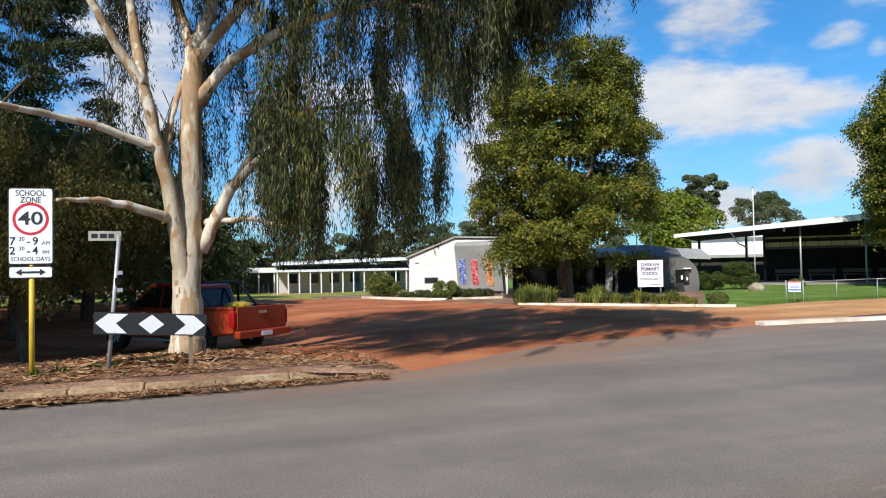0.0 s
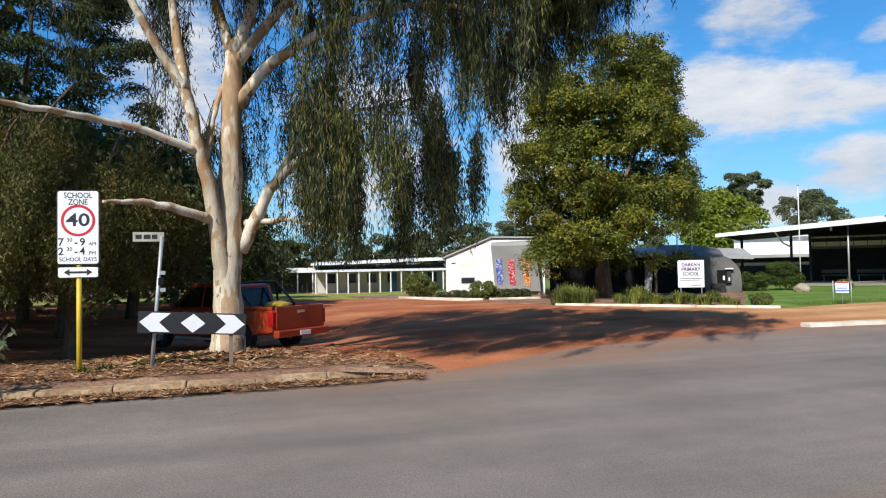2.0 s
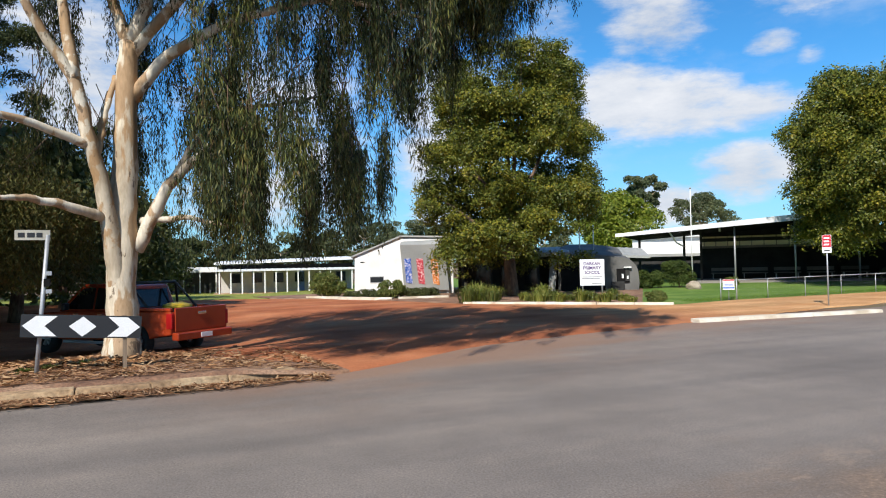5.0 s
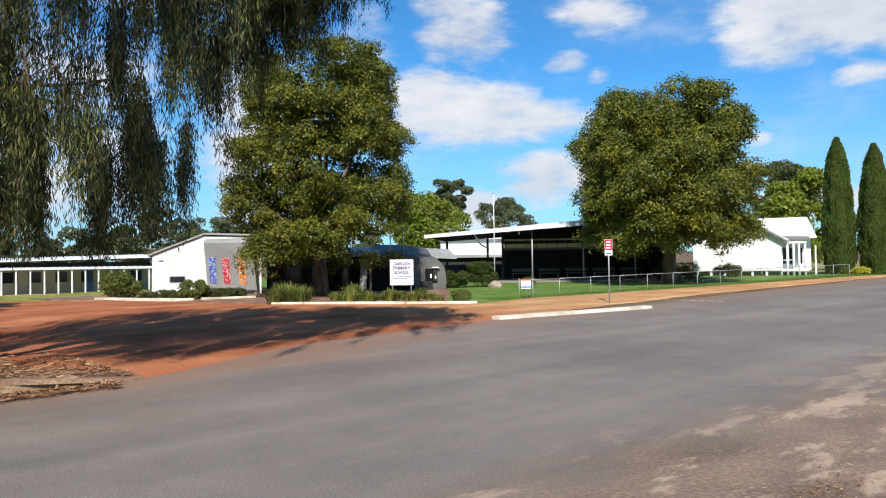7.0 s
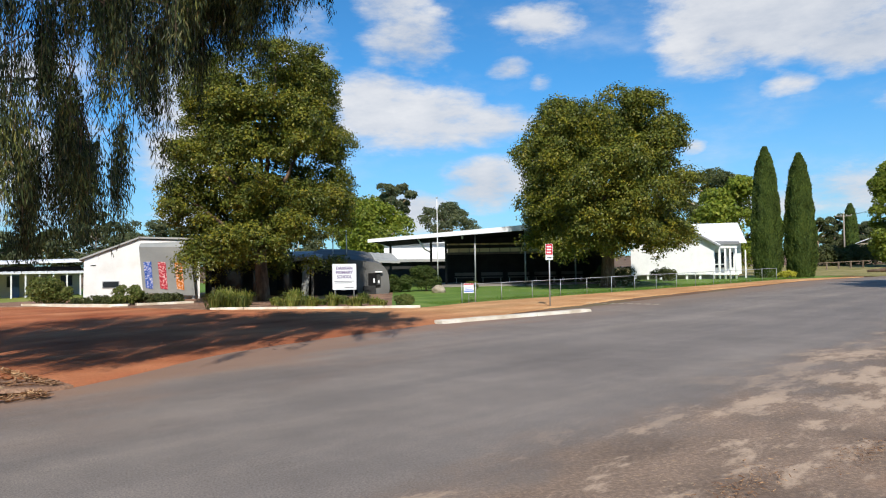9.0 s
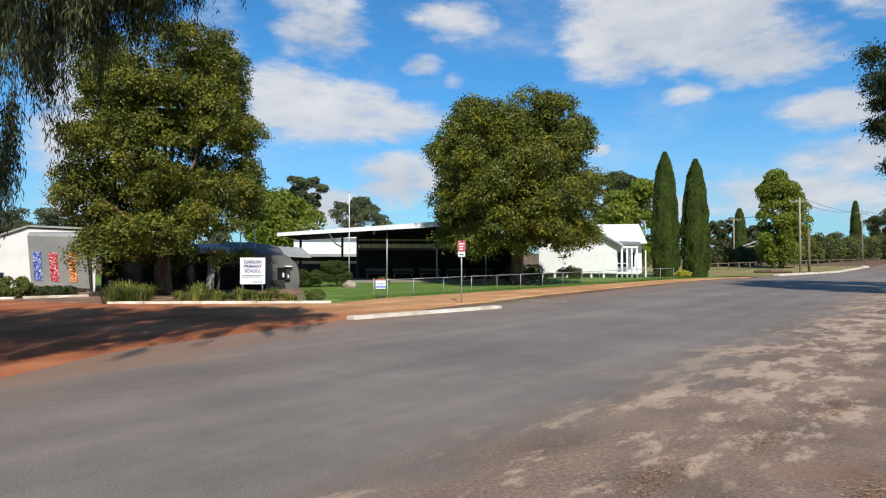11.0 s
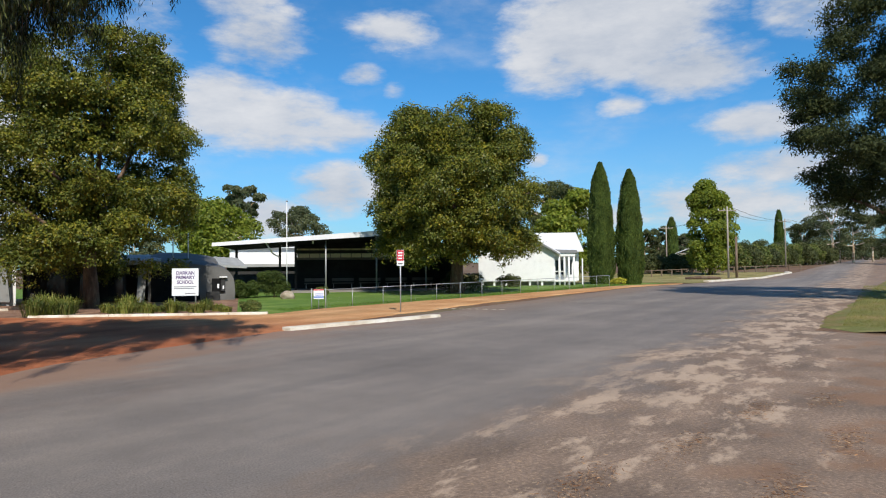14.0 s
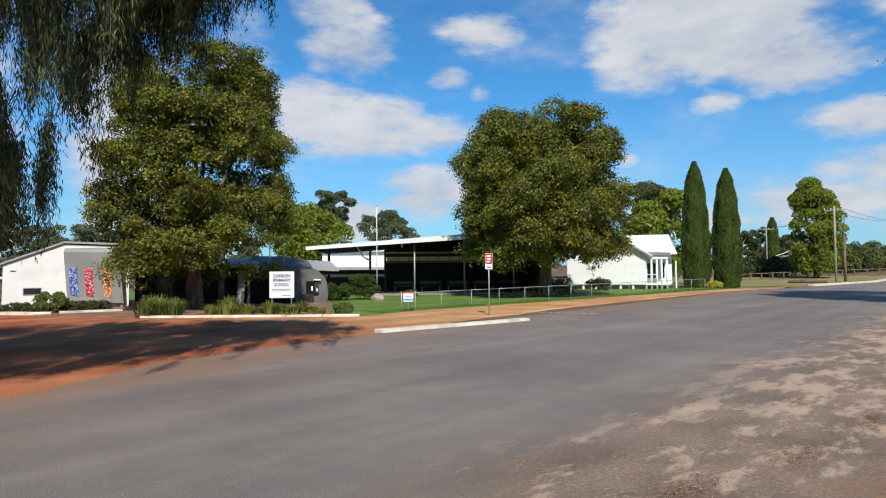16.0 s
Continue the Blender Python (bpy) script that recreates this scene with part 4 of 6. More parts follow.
speed_sign()
sight_board()
kerb_run("roadside_kerb", [sn(-14, 10.36), sn(-6, 10.36), sn(0.5, 10.36), sn(2.6, 10.75)], 0.34, 0.1, 0.9, M_DIRTY_KERB, "cracked concrete kerb under bark litter")
kerb_run("parking_kerb", [polar(-24.66, 19.7), polar(-30, 21.4), polar(-36.77, 24.4)], 0.4, 0.09, 1.6, M_WHITE_KERB, "pale painted kerb strip between yard and road")
kerb_run("garden_kerb", [polar(6.64, 40.3), polar(1.2, 35.4), polar(-0.3, 35.0)], 0.25, 0.14, 1.5, M_WHITE_KERB, "whitewashed kerb edging the garden bed")
kerb_run("garden_kerb", [polar(-0.9, 35.2), polar(-5.0, 36.0)], 0.25, 0.14, 1.5, M_WHITE_KERB, "whitewashed kerb edging the garden bed")
kerb_run("garden_kerb", [polar(-6.1, 30.0), polar(-14, 28.4), polar(-22.8, 27.7)], 0.22, 0.1, 1.5, M_WHITE_KERB, "whitewashed kerb edging the garden bed")
kerb_run("corner_kerb", [sn(66.5, 13.2), sn(85, 11.9), sn(108, 10.4), sn(111, 11.2)], 0.5, 0.13, 2.5, M_WHITE_KERB, "pale kerb round the grassy street corner")


def school_sign():
    x, y = polar(-16.62, 31.5)
    sign = empty("school_sign", x, y, hz(x, y), -16, "white school name board with purple lettering in the garden bed", "sign")
    for sx in (-0.42, 0.42):
        part("post", tube([(sx, 0.04, -0.1), (sx, 0.04, 1.75)], (0.03, 0.03), 10), M_STEEL, sign, smooth=True)
    board = part("board", plate(-0.53, 0.53, 0.66, 1.82, -0.02, 0.01, 0.02), M_SIGN_WHITE, sign)
    for w, z, wd in (("DARKAN", 1.62, 0.72), ("PRIMARY", 1.43, 0.77), ("SCHOOL", 1.23, 0.66)):
        text_part(w, 0.2, M_INK, board, 0, -0.022, z, "dark purple lettering", wd, 0.006)
    for k, z in enumerate((1.04, 0.97)):
        part("text_bar", slab(-0.44, 0.44 - 0.1 * k, -0.024, -0.02, z - 0.015, z + 0.015), M_GREY, board)
    part("text_bar", slab(0.0, 0.4, -0.024, -0.02, 0.74, 0.77), M_GREY, board)


def bus_sign():
    x, y = polar(-33.43, 27.2)
    sign = empty("parking_sign", x, y, hz(x, y), -33, "red and white parking sign on a thin steel pole", "road sign")
    part("pole", tube([(0, 0.03, -0.2), (0, 0.03, 2.42)], (0.025, 0.025), 10), M_STEEL, sign, smooth=True)
    b = part("board", plate(-0.14, 0.14, 1.8, 2.42, -0.01, 0.0, 0.02), M_SIGN_WHITE, sign)
    part("red_panel", plate(-0.13, 0.13, 2.0, 2.41, -0.014, -0.009, 0.02), M_RED, b, "red panel")
    for k, z in enumerate((2.31, 2.2, 2.09)):
        part("text_bar", slab(-0.085, 0.085 - 0.01 * k, -0.017, -0.014, z - 0.028, z + 0.028), M_SIGN_WHITE, b)
    part("text_bar", slab(-0.09, 0.09, -0.014, -0.01, 1.86, 1.9), M_BLACK, b)


def small_sign():
    x, y = polar(-26.8, 30.6)
    sign = empty("notice_board", x, y, hz(x, y), -24, "small red and blue notice on the garden fence", "sign")
    for sx in (-0.3, 0.3):
        part("post", tube([(sx, 0.03, -0.1), (sx, 0.03, 0.88)], (0.022, 0.022), 8), M_STEEL, sign, smooth=True)
    b = part("board", plate(-0.22, 0.22, 0.42, 0.84, -0.01, 0.01, 0.01), M_SIGN_WHITE, sign)
    part("red_band", slab(-0.215, 0.215, -0.014, -0.01, 0.785, 0.835), M_RED, b, "red band")
    part("blue_band", slab(-0.215, 0.215, -0.014, -0.01, 0.47, 0.53), M_BLUE, b, "blue band")
    for z in (0.58, 0.64):
        part("text_bar", slab(-0.16, 0.18, -0.014, -0.01, z - 0.012, z + 0.012), M_BLUE, b)


def fence():
    pts = [polar(-26.8, 30.7), polar(-50.3, 53.0)]
    f = empty("low_fence", 0, 0, 0, 0, "low galvanised pipe fence with wire mesh along the lawn", "fence")
    a, b = Vector((*pts[0], 0)), Vector((*pts[1], 0))
    n = 14
    tops = []
    for k in range(n + 1):
        p = a.lerp(b, k / n)
        z = hz(p.x, p.y)
        part("post", tube([(p.x, p.y, z - 0.1), (p.x, p.y, z + 0.82)], (0.016, 0.016), 8), M_STEEL, f, smooth=True)
        tops.append((p.x, p.y, z))
    for (x0, y0, z0), (x1, y1, z1) in zip(tops, tops[1:]):
        part("rail", tube([(x0, y0, z0 + 0.8), (x1, y1, z1 + 0.8)], (0.015, 0.015), 8), M_STEEL, f, smooth=True)
    bm = bmesh.new()
    for (x0, y0, z0), (x1, y1, z1) in zip(tops, tops[1:]):
        for h in (0.08, 0.25, 0.42, 0.59):
            tube([(x0, y0, z0 + h), (x1, y1, z1 + h)], (0.0012, 0.0012), 3, bm, False)
        for k in range(1, 12):
            t = k / 12
            p = (x0 + (x1 - x0) * t, y0 + (y1 - y0) * t, z0 + (z1 - z0) * t)
            tube([(p[0], p[1], p[2] + 0.03), (p[0], p[1], p[2] + 0.8)], (0.0008, 0.0008), 3, bm, False)
    part("wire_mesh", bm, M_STEEL, f)


def road_dashes():
    m = empty("road_marking", 0, 0, 0, 0, "faded white dashed line on the asphalt", "road marking", kind="structure")
    a, b = Vector((17.2, 23.4, 0)), Vector((18.6, 20.5, 0))
    ang = math.atan2(b.y - a.y, b.x - a.x)
    for k in range(9):
        p = a.lerp(b, k / 9)
        part("dash", slab(0, 0.2, -0.04, 0.04, 0.004, 0.01, 0, Matrix.Translation((p.x, p.y, hz(p.x, p.y))) @ Matrix.Rotation(ang, 4, "Z")), M_WHITE_KERB, m)


road_dashes()
school_sign()
bus_sign()
small_sign()
fence()


# ---- the pickup truck parked behind the gum ----
def pickup():
    M_BODY = paint("orange_red_car_paint", (0.33, 0.042, 0.012), 0.25, 0.08)
    M_GLASS = paint("dark_car_glass", (0.015, 0.018, 0.02), 0.05)
    M_TYRE = surface("rubber_tyre", [(0.018, 0.018, 0.018), (0.03, 0.029, 0.028)], 5, 0.9, relief=0.3)
    M_LAMP = paint("red_lamp_lens", (0.35, 0.01, 0.012), 0.15)
    M_CHROME = paint("chrome", (0.7, 0.7, 0.7), 0.15, 0.03, 1.0)
    x, y = polar(16.85, 17.1)
    z = hz(x - 1.5, y + 2.0) + 0.006
    t = empty("pickup_truck", x, y, z, 151, "orange-red dual-cab pickup truck parked on red gravel", "pickup truck")
    W = 1.84
    # x forward from the tailgate, y from the near side (0) to the far side (-W)

    def side(profile, y0, y1, bev=0.03):
        bm = prism(profile, y0, y1)
        bmesh.ops.bevel(bm, geom=bm.edges[:], offset=bev, segments=2, affect="EDGES", profile=0.5)
        return bm

    def arch(cx, r=0.44):
        return [(cx + r * math.cos(radians(a)), 0.36 + r * math.sin(radians(a))) for a in range(170, 9, -20)]
    lower = [(0.0, 0.55)] + arch(1.1)[0:0] + [(0.0, 1.08), (1.62, 1.08), (3.72, 1.06), (5.0, 0.98), (5.2, 0.8), (5.22, 0.5)]
    lower += [(4.72, 0.42)] + arch(4.25)[::-1] + [(3.78, 0.38), (1.58, 0.38)] + arch(1.1)[::-1] + [(0.62, 0.46)]
    part("body", side(lower, -W, 0.0, 0.025), M_BODY, t)
    # open tray
    part("tray_floor", slab(0.06, 1.55, -W + 0.1, -0.1, 1.085, 1.1), M_DARK, t)
    for y0, y1 in ((-0.09, -0.01), (-W + 0.01, -W + 0.09)):
        part("tray_rail", slab(0.02, 1.6, y0, y1, 1.084, 1.16, 0.015), M_BODY, t)
    gate = part("tailgate", slab(-0.05, 0.0, -W + 0.1, -0.1, 0.62, 1.16, 0.015), M_BODY, t)
    part("handle", slab(-0.075, -0.05, -W / 2 - 0.13, -W / 2 + 0.13, 0.98, 1.05, 0.008), M_CHROME, gate, "chrome tailgate handle")
    part("bumper", slab(-0.2, 0.0, -W + 0.03, -0.03, 0.42, 0.6, 0.03), M_BODY, t)
    part("number_plate", slab(-0.215, -0.2, -W / 2 - 0.18, -W / 2 + 0.18, 0.45, 0.56, 0.004), M_SIGN_WHITE, t, "blank pale number plate")
    for y0, y1 in ((-0.1, 0.008), (-W - 0.008, -W + 0.1)):
        part("tail_light", slab(-0.035, 0.14, y0, y1, 0.68, 1.04, 0.02), M_LAMP, t, "red tail light")
    # cab
    cab = [(1.6, 1.06), (1.78, 1.66), (2.0, 1.74), (3.05, 1.73), (3.85, 1.06)]
    bm = side(cab, -W + 0.07, -0.07, 0.04)
    for v in bm.verts:
        k = max(0.0, (v.co.z - 1.06) / 0.68) * 0.12
        v.co.y += -k if v.co.y > -W / 2 else k
    part("cab", bm, M_BODY, t)

    def window(pts, near):
        bm = bmesh.new()
        vs = []
        for px, pz in pts:
            k = max(0.0, (pz - 1.06) / 0.68) * 0.12
            yy = (-0.062 - k) if near else (-W + 0.062 + k)
            vs.append(bm.verts.new((px, yy, pz)))
        f = bm.faces.new(vs)
        r = bmesh.ops.extrude_face_region(bm, geom=[f])
        bmesh.ops.translate(bm, verts=[v for v in r["geom"] if isinstance(v, bmesh.types.BMVert)], vec=(0, -0.02 if near else 0.02, 0))
        bmesh.ops.recalc_face_normals(bm, faces=bm.faces[:])
        return bm
    for near in (True, False):
        part("side_window", window([(1.86, 1.14), (1.96, 1.6), (2.52, 1.64), (2.55, 1.12)], near), M_GLASS, t, "dark glass")
        part("side_window", window([(2.62, 1.12), (2.6, 1.64), (3.02, 1.63), (3.6, 1.12)], near), M_GLASS, t, "dark glass")
    part("rear_window", slab(-0.01, 0.01, -W + 0.28, -0.28, 0.0, 0.46, 0.006, Matrix.Translation((1.605, 0, 1.14)) @ Matrix.Rotation(radians(16.5), 4, "Y")), M_GLASS, t, "dark glass")
    part("windscreen", slab(-0.01, 0.01, -W + 0.24, -0.24, -0.42, 0.42, 0.006, Matrix.Translation((3.47, 0, 1.4)) @ Matrix.Rotation(radians(-50), 4, "Y")), M_GLASS, t, "dark glass")
    for yy in (-0.16, -W + 0.16):
        part("sports_bar", tube([(1.48, yy, 1.1), (1.5, yy * 1.0 - (0.05 if yy > -W / 2 else -0.05), 1.74), (0.85, yy, 1.12)], (0.035, 0.035, 0.03), 10), M_BLACK, t, "black tubular sports bar", True)
    part("sports_bar", tube([(1.5, -0.21, 1.74), (1.5, -W + 0.21, 1.74)], (0.035, 0.035), 10), M_BLACK, t, "black tubular sports bar", True)
    for yy, s in ((0.02, 1), (-W - 0.02, -1)):
        part("mirror", slab(3.3, 3.42, yy + (0 if s > 0 else -0.16), yy + (0.16 if s > 0 else 0), 1.1, 1.28, 0.03), M_BLACK, t)
        part("side_step", slab(1.8, 3.5, yy - 0.02, yy + 0.05 * s, 0.3, 0.36, 0.015), M_STEEL, t, "silver side step")
        for hx in (2.15, 3.0):
            part("door_handle", slab(hx, hx + 0.16, yy - 0.03, yy + 0.03, 0.98, 1.02, 0.008), M_CHROME, t)
        part("head_light", slab(4.95, 5.17, yy - (0.25 if s > 0 else -0.02), yy - (0.02 if s > 0 else -0.25), 0.78, 0.94, 0.02), M_CHROME, t)
    for wx in (1.1, 4.25):
        for yy, s in ((-0.12, 1), (-W + 0.12, -1)):
            prof = [(0.2, -0.1), (0.33, -0.12), (0.375, -0.09), (0.38, 0.0), (0.375, 0.09), (0.33, 0.12), (0.2, 0.1)]
            bm = bmesh.new()
            loops = [[bm.verts.new((wx + r * math.cos(k * math.tau / 28), yy + w, 0.38 + r * math.sin(k * math.tau / 28))) for k in range(28)] for r, w in prof]
            for a, b in zip(loops, loops[1:] + loops[:1]):
                for k in range(28):
                    bm.faces.new((a[k], b[k], b[(k + 1) % 28], a[(k + 1) % 28]))
            bmesh.ops.recalc_face_normals(bm, faces=bm.faces[:])
            tyre = part("wheel", bm, M_TYRE, t, "black tyre on an alloy rim", True)
            rim = bmesh.new()
            bmesh.ops.create_cone(rim, cap_ends=True, segments=20, radius1=0.07, radius2=0.06, depth=0.16, matrix=Matrix.Translation((wx, yy, 0.38)) @ Matrix.Rotation(radians(90), 4, "X"))
            for k in range(6):
                box(rim, 0.0, 0.21, -0.03, 0.03, -0.03, 0.03, m=Matrix.Translation((wx, yy + 0.05 * s, 0.38)) @ Matrix.Rotation(k * math.tau / 6, 4, "Y"))
            part("rim", rim, M_STEEL, tyre, "alloy rim")
    # yellow bundle lying in the tray
    bm = bmesh.new()
    bmesh.ops.create_icosphere(bm, subdivisions=3, radius=1.0)
    for v in bm.verts:
        v.co = Vector((v.co.x * 0.28, v.co.y * 0.4, max(-0.2, v.co.z) * 0.11)) * (1 + 0.15 * noise.noise(v.co * 2.3))
        v.co += Vector((0.75, -0.95, 1.15))
    bun = part("yellow_tarp", bm, M_YELLOW, t, "crumpled yellow tarpaulin in the tray", True)


pickup()

# ---- buildings ----
M_RENDER = surface("white_rendered_wall", [(0.72, 0.71, 0.68), (0.8, 0.79, 0.77), (0.82, 0.82, 0.81)], 0.8, 0.8, grain=30, grain_amount=0.08, relief=0.15, depth=0.006)
M_ROOF_WHITE = surface("white_metal_roof", [(0.68, 0.69, 0.7), (0.8, 0.8, 0.8)], 0.7, 0.4, 0.0, grain=30, grain_amount=0.08, relief=0.1)
M_ROOF_GREY = surface("grey_metal_roof", [(0.3, 0.31, 0.3), (0.4, 0.4, 0.38)], 0.8, 0.9, 0.0, grain=30, grain_amount=0.12, relief=0.1, spec=0.1)
M_PANEL = surface("grey_metal_cladding", [(0.26, 0.27, 0.265), (0.34, 0.345, 0.33)], 0.6, 0.7, 0.0, grain=30, grain_amount=0.08, relief=0.1, spec=0.25)
M_SHELL = surface("charcoal_metal_shell", [(0.1, 0.098, 0.092), (0.15, 0.147, 0.138)], 0.6, 0.75, 0.0, grain=30, grain_amount=0.1, relief=0.1, spec=0.2)
M_PAVEMENT = surface("grey_brown_wall", [(0.2, 0.18, 0.16), (0.28, 0.25, 0.22)], 0.8, 0.85, grain=25, grain_amount=0.15)
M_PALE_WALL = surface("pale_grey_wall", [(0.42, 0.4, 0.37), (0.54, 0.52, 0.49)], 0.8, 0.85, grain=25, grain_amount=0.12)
M_BEIGE = surface("translucent_beige_sheet", [(0.5, 0.42, 0.23), (0.6, 0.52, 0.32)], 0.8, 0.7, grain=30, grain_amount=0.15)


def let_through(m, share, colour):
    """Lets daylight through a thin sheet."""
    nt = m.node_tree
    tr, mx = nt.nodes.new("ShaderNodeBsdfTranslucent"), nt.nodes.new("ShaderNodeMixShader")
    tr.inputs[0].default_value, mx.inputs[0].default_value = (*colour, 1), share
    nt.links.new(nt.nodes["Principled BSDF"].outputs[0], mx.inputs[1])
    nt.links.new(tr.outputs[0], mx.inputs[2])
    nt.links.new(mx.outputs[0], nt.nodes["Material Output"].inputs[0])


let_through(M_BEIGE, 0.7, (0.75, 0.66, 0.42))
M_WINDOW = paint("dark_window_glass", (0.02, 0.025, 0.03), 0.06)
# charcoal with the deep shade of interiors put into its near-black
M_SHADE_CHARCOAL = surface("shade_charcoal", [(0.032, 0.032, 0.031), (0.05, 0.05, 0.048)], 1.5, 0.85, grain=60, grain_amount=0.12, relief=0.08, depth=0.004, spec=0.1)
M_STONE = surface("tan_boulder", [(0.3, 0.24, 0.17), (0.45, 0.38, 0.29)], 2.5, 0.9, grain=18, grain_amount=0.35, relief=0.6, depth=0.03)


def flecked(name, colour):
    m, nt, b, co = start(name, 0.4)
    c, _ = noise_mix(nt, co, 11.0, 2, [tuple(0.45 * v for v in colour), colour, (0.75, 0.72, 0.7)], 0.36, 0.64)
    nt.links.new(c, b.inputs["Base Color"])
    return m


def at(name, az, d, label, category):
    x, y = polar(az, d)
    return empty(name, x, y, 0, az, label, category)


def ribbed(x0, x1, y0, y1, z_at, thick, ribs, bm=None):
    """A sheet roof with standing ribs that run in y; z_at(x, y) is its height."""
    bm = bm or bmesh.new()
    k = ribs * 4
    rows = []
    for i in range(k + 1):
        x = x0 + (x1 - x0) * i / k
        up = 0.03 if i % 4 == 1 else 0.0
        rows.append([bm.verts.new((x, y, z_at(x, y) + up)) for y in (y0, y1)] + [bm.verts.new((x, y, z_at(x, y) - thick)) for y in (y1, y0)])
    for a, b in zip(rows, rows[1:]):
        for j in range(4):
            bm.faces.new((a[j], a[(j + 1) % 4], b[(j + 1) % 4], b[j]))
    bm.faces.new(rows[0][::-1])
    bm.faces.new(rows[-1])
    bmesh.ops.recalc_face_normals(bm, faces=bm.faces[:])
    return bm


def white_building():
    b = at("white_classroom", 0.9, 41.7, "white rendered building with a skillion roof and grey leaning facade", "school building")
    prof = [(-1.32, -0.4), (-1.27, 2.31), (1.36, 3.38), (4.6, 3.3), (4.6, -0.4)]
    part("wall", prism(prof, 0.0, 7.0), M_RENDER, b)
    for x0, x1, z0, z1 in ((-1.5, 1.5, 2.24, 3.46), (1.38, 4.9, 3.44, 3.36)):
        part("roof", prism([(x0, z0), (x1, z1), (x1, z1 + 0.1), (x0, z0 + 0.1)], -0.12, 7.2), M_ROOF_GREY, b, "grey metal roof edge")
    w = part("window", slab(-0.4, 0.44, -0.03, 0.02, 0.74, 1.12), M_STEEL, b, "small dark strip window")
    part("pane", slab(-0.36, 0.4, -0.04, -0.03, 0.78, 1.08), M_WINDOW, w)
    part("vent", slab(-0.95, -0.7, -0.02, 0.01, 1.95, 2.0), M_DARK, b)
    # the grey facade leans out over the garden on short legs
    bm = bmesh.new()
    front = [(1.4, -0.55, 2.95), (3.98, -0.9, 2.95), (4.3, -0.45, 0.22), (1.62, -0.1, 0.42)]
    top_mid, back = [(1.46, -0.3, 3.12), (4.0, -0.6, 3.15)], [(1.55, 0.1, 3.2), (4.05, -0.1, 3.25)]
    vs = [bm.verts.new(p) for p in front + top_mid + back + [(1.7, 0.3, 0.42), (4.4, 0.1, 0.22)]]
    for f in ((0, 3, 2, 1), (0, 1, 5, 4), (4, 5, 7, 6), (6, 7, 9, 8), (3, 8, 9, 2), (0, 4, 6, 8, 3), (1, 2, 9, 7, 5)):
        bm.faces.new([vs[k] for k in f])
    bmesh.ops.recalc_face_normals(bm, faces=bm.faces[:])
    facade = part("facade", bm, M_PANEL, b, "grey leaning metal facade with coloured strips")

    def on_face(u, z):
        t = (2.95 - z) / 2.6
        l = Vector(front[0]).lerp(Vector(front[3]), t)
        r = Vector(front[1]).lerp(Vector(front[2]), t)
        return l.lerp(r, u)
    for u, col in ((0.135, (0.03, 0.12, 0.55)), (0.41, (0.62, 0.03, 0.06)), (0.73, (0.75, 0.22, 0.01))):
        bm = bmesh.new()
        q = [on_face(u - 0.075, 2.12) , on_face(u + 0.075, 2.14), on_face(u + 0.07, 0.62), on_face(u - 0.07, 0.66)]
        a = [bm.verts.new(p + Vector((0, -0.03, 0))) for p in q]
        c = [bm.verts.new(p + Vector((0, 0.02, 0))) for p in q]
        bm.faces.new(a)
        bm.faces.new(c[::-1])
        for k in range(4):
            bm.faces.new((a[k], c[k], c[(k + 1) % 4], a[(k + 1) % 4]))
        bmesh.ops.recalc_face_normals(bm, faces=bm.faces[:])
        part("art_panel", bm, flecked("mosaic_strip", col), facade, "bright mosaic strip flecked with white")
    for x in (3.4, 4.22):
        part("leg", slab(x - 0.06, x + 0.06, -0.3, -0.18, -0.2, 0.4), M_STEEL, b)


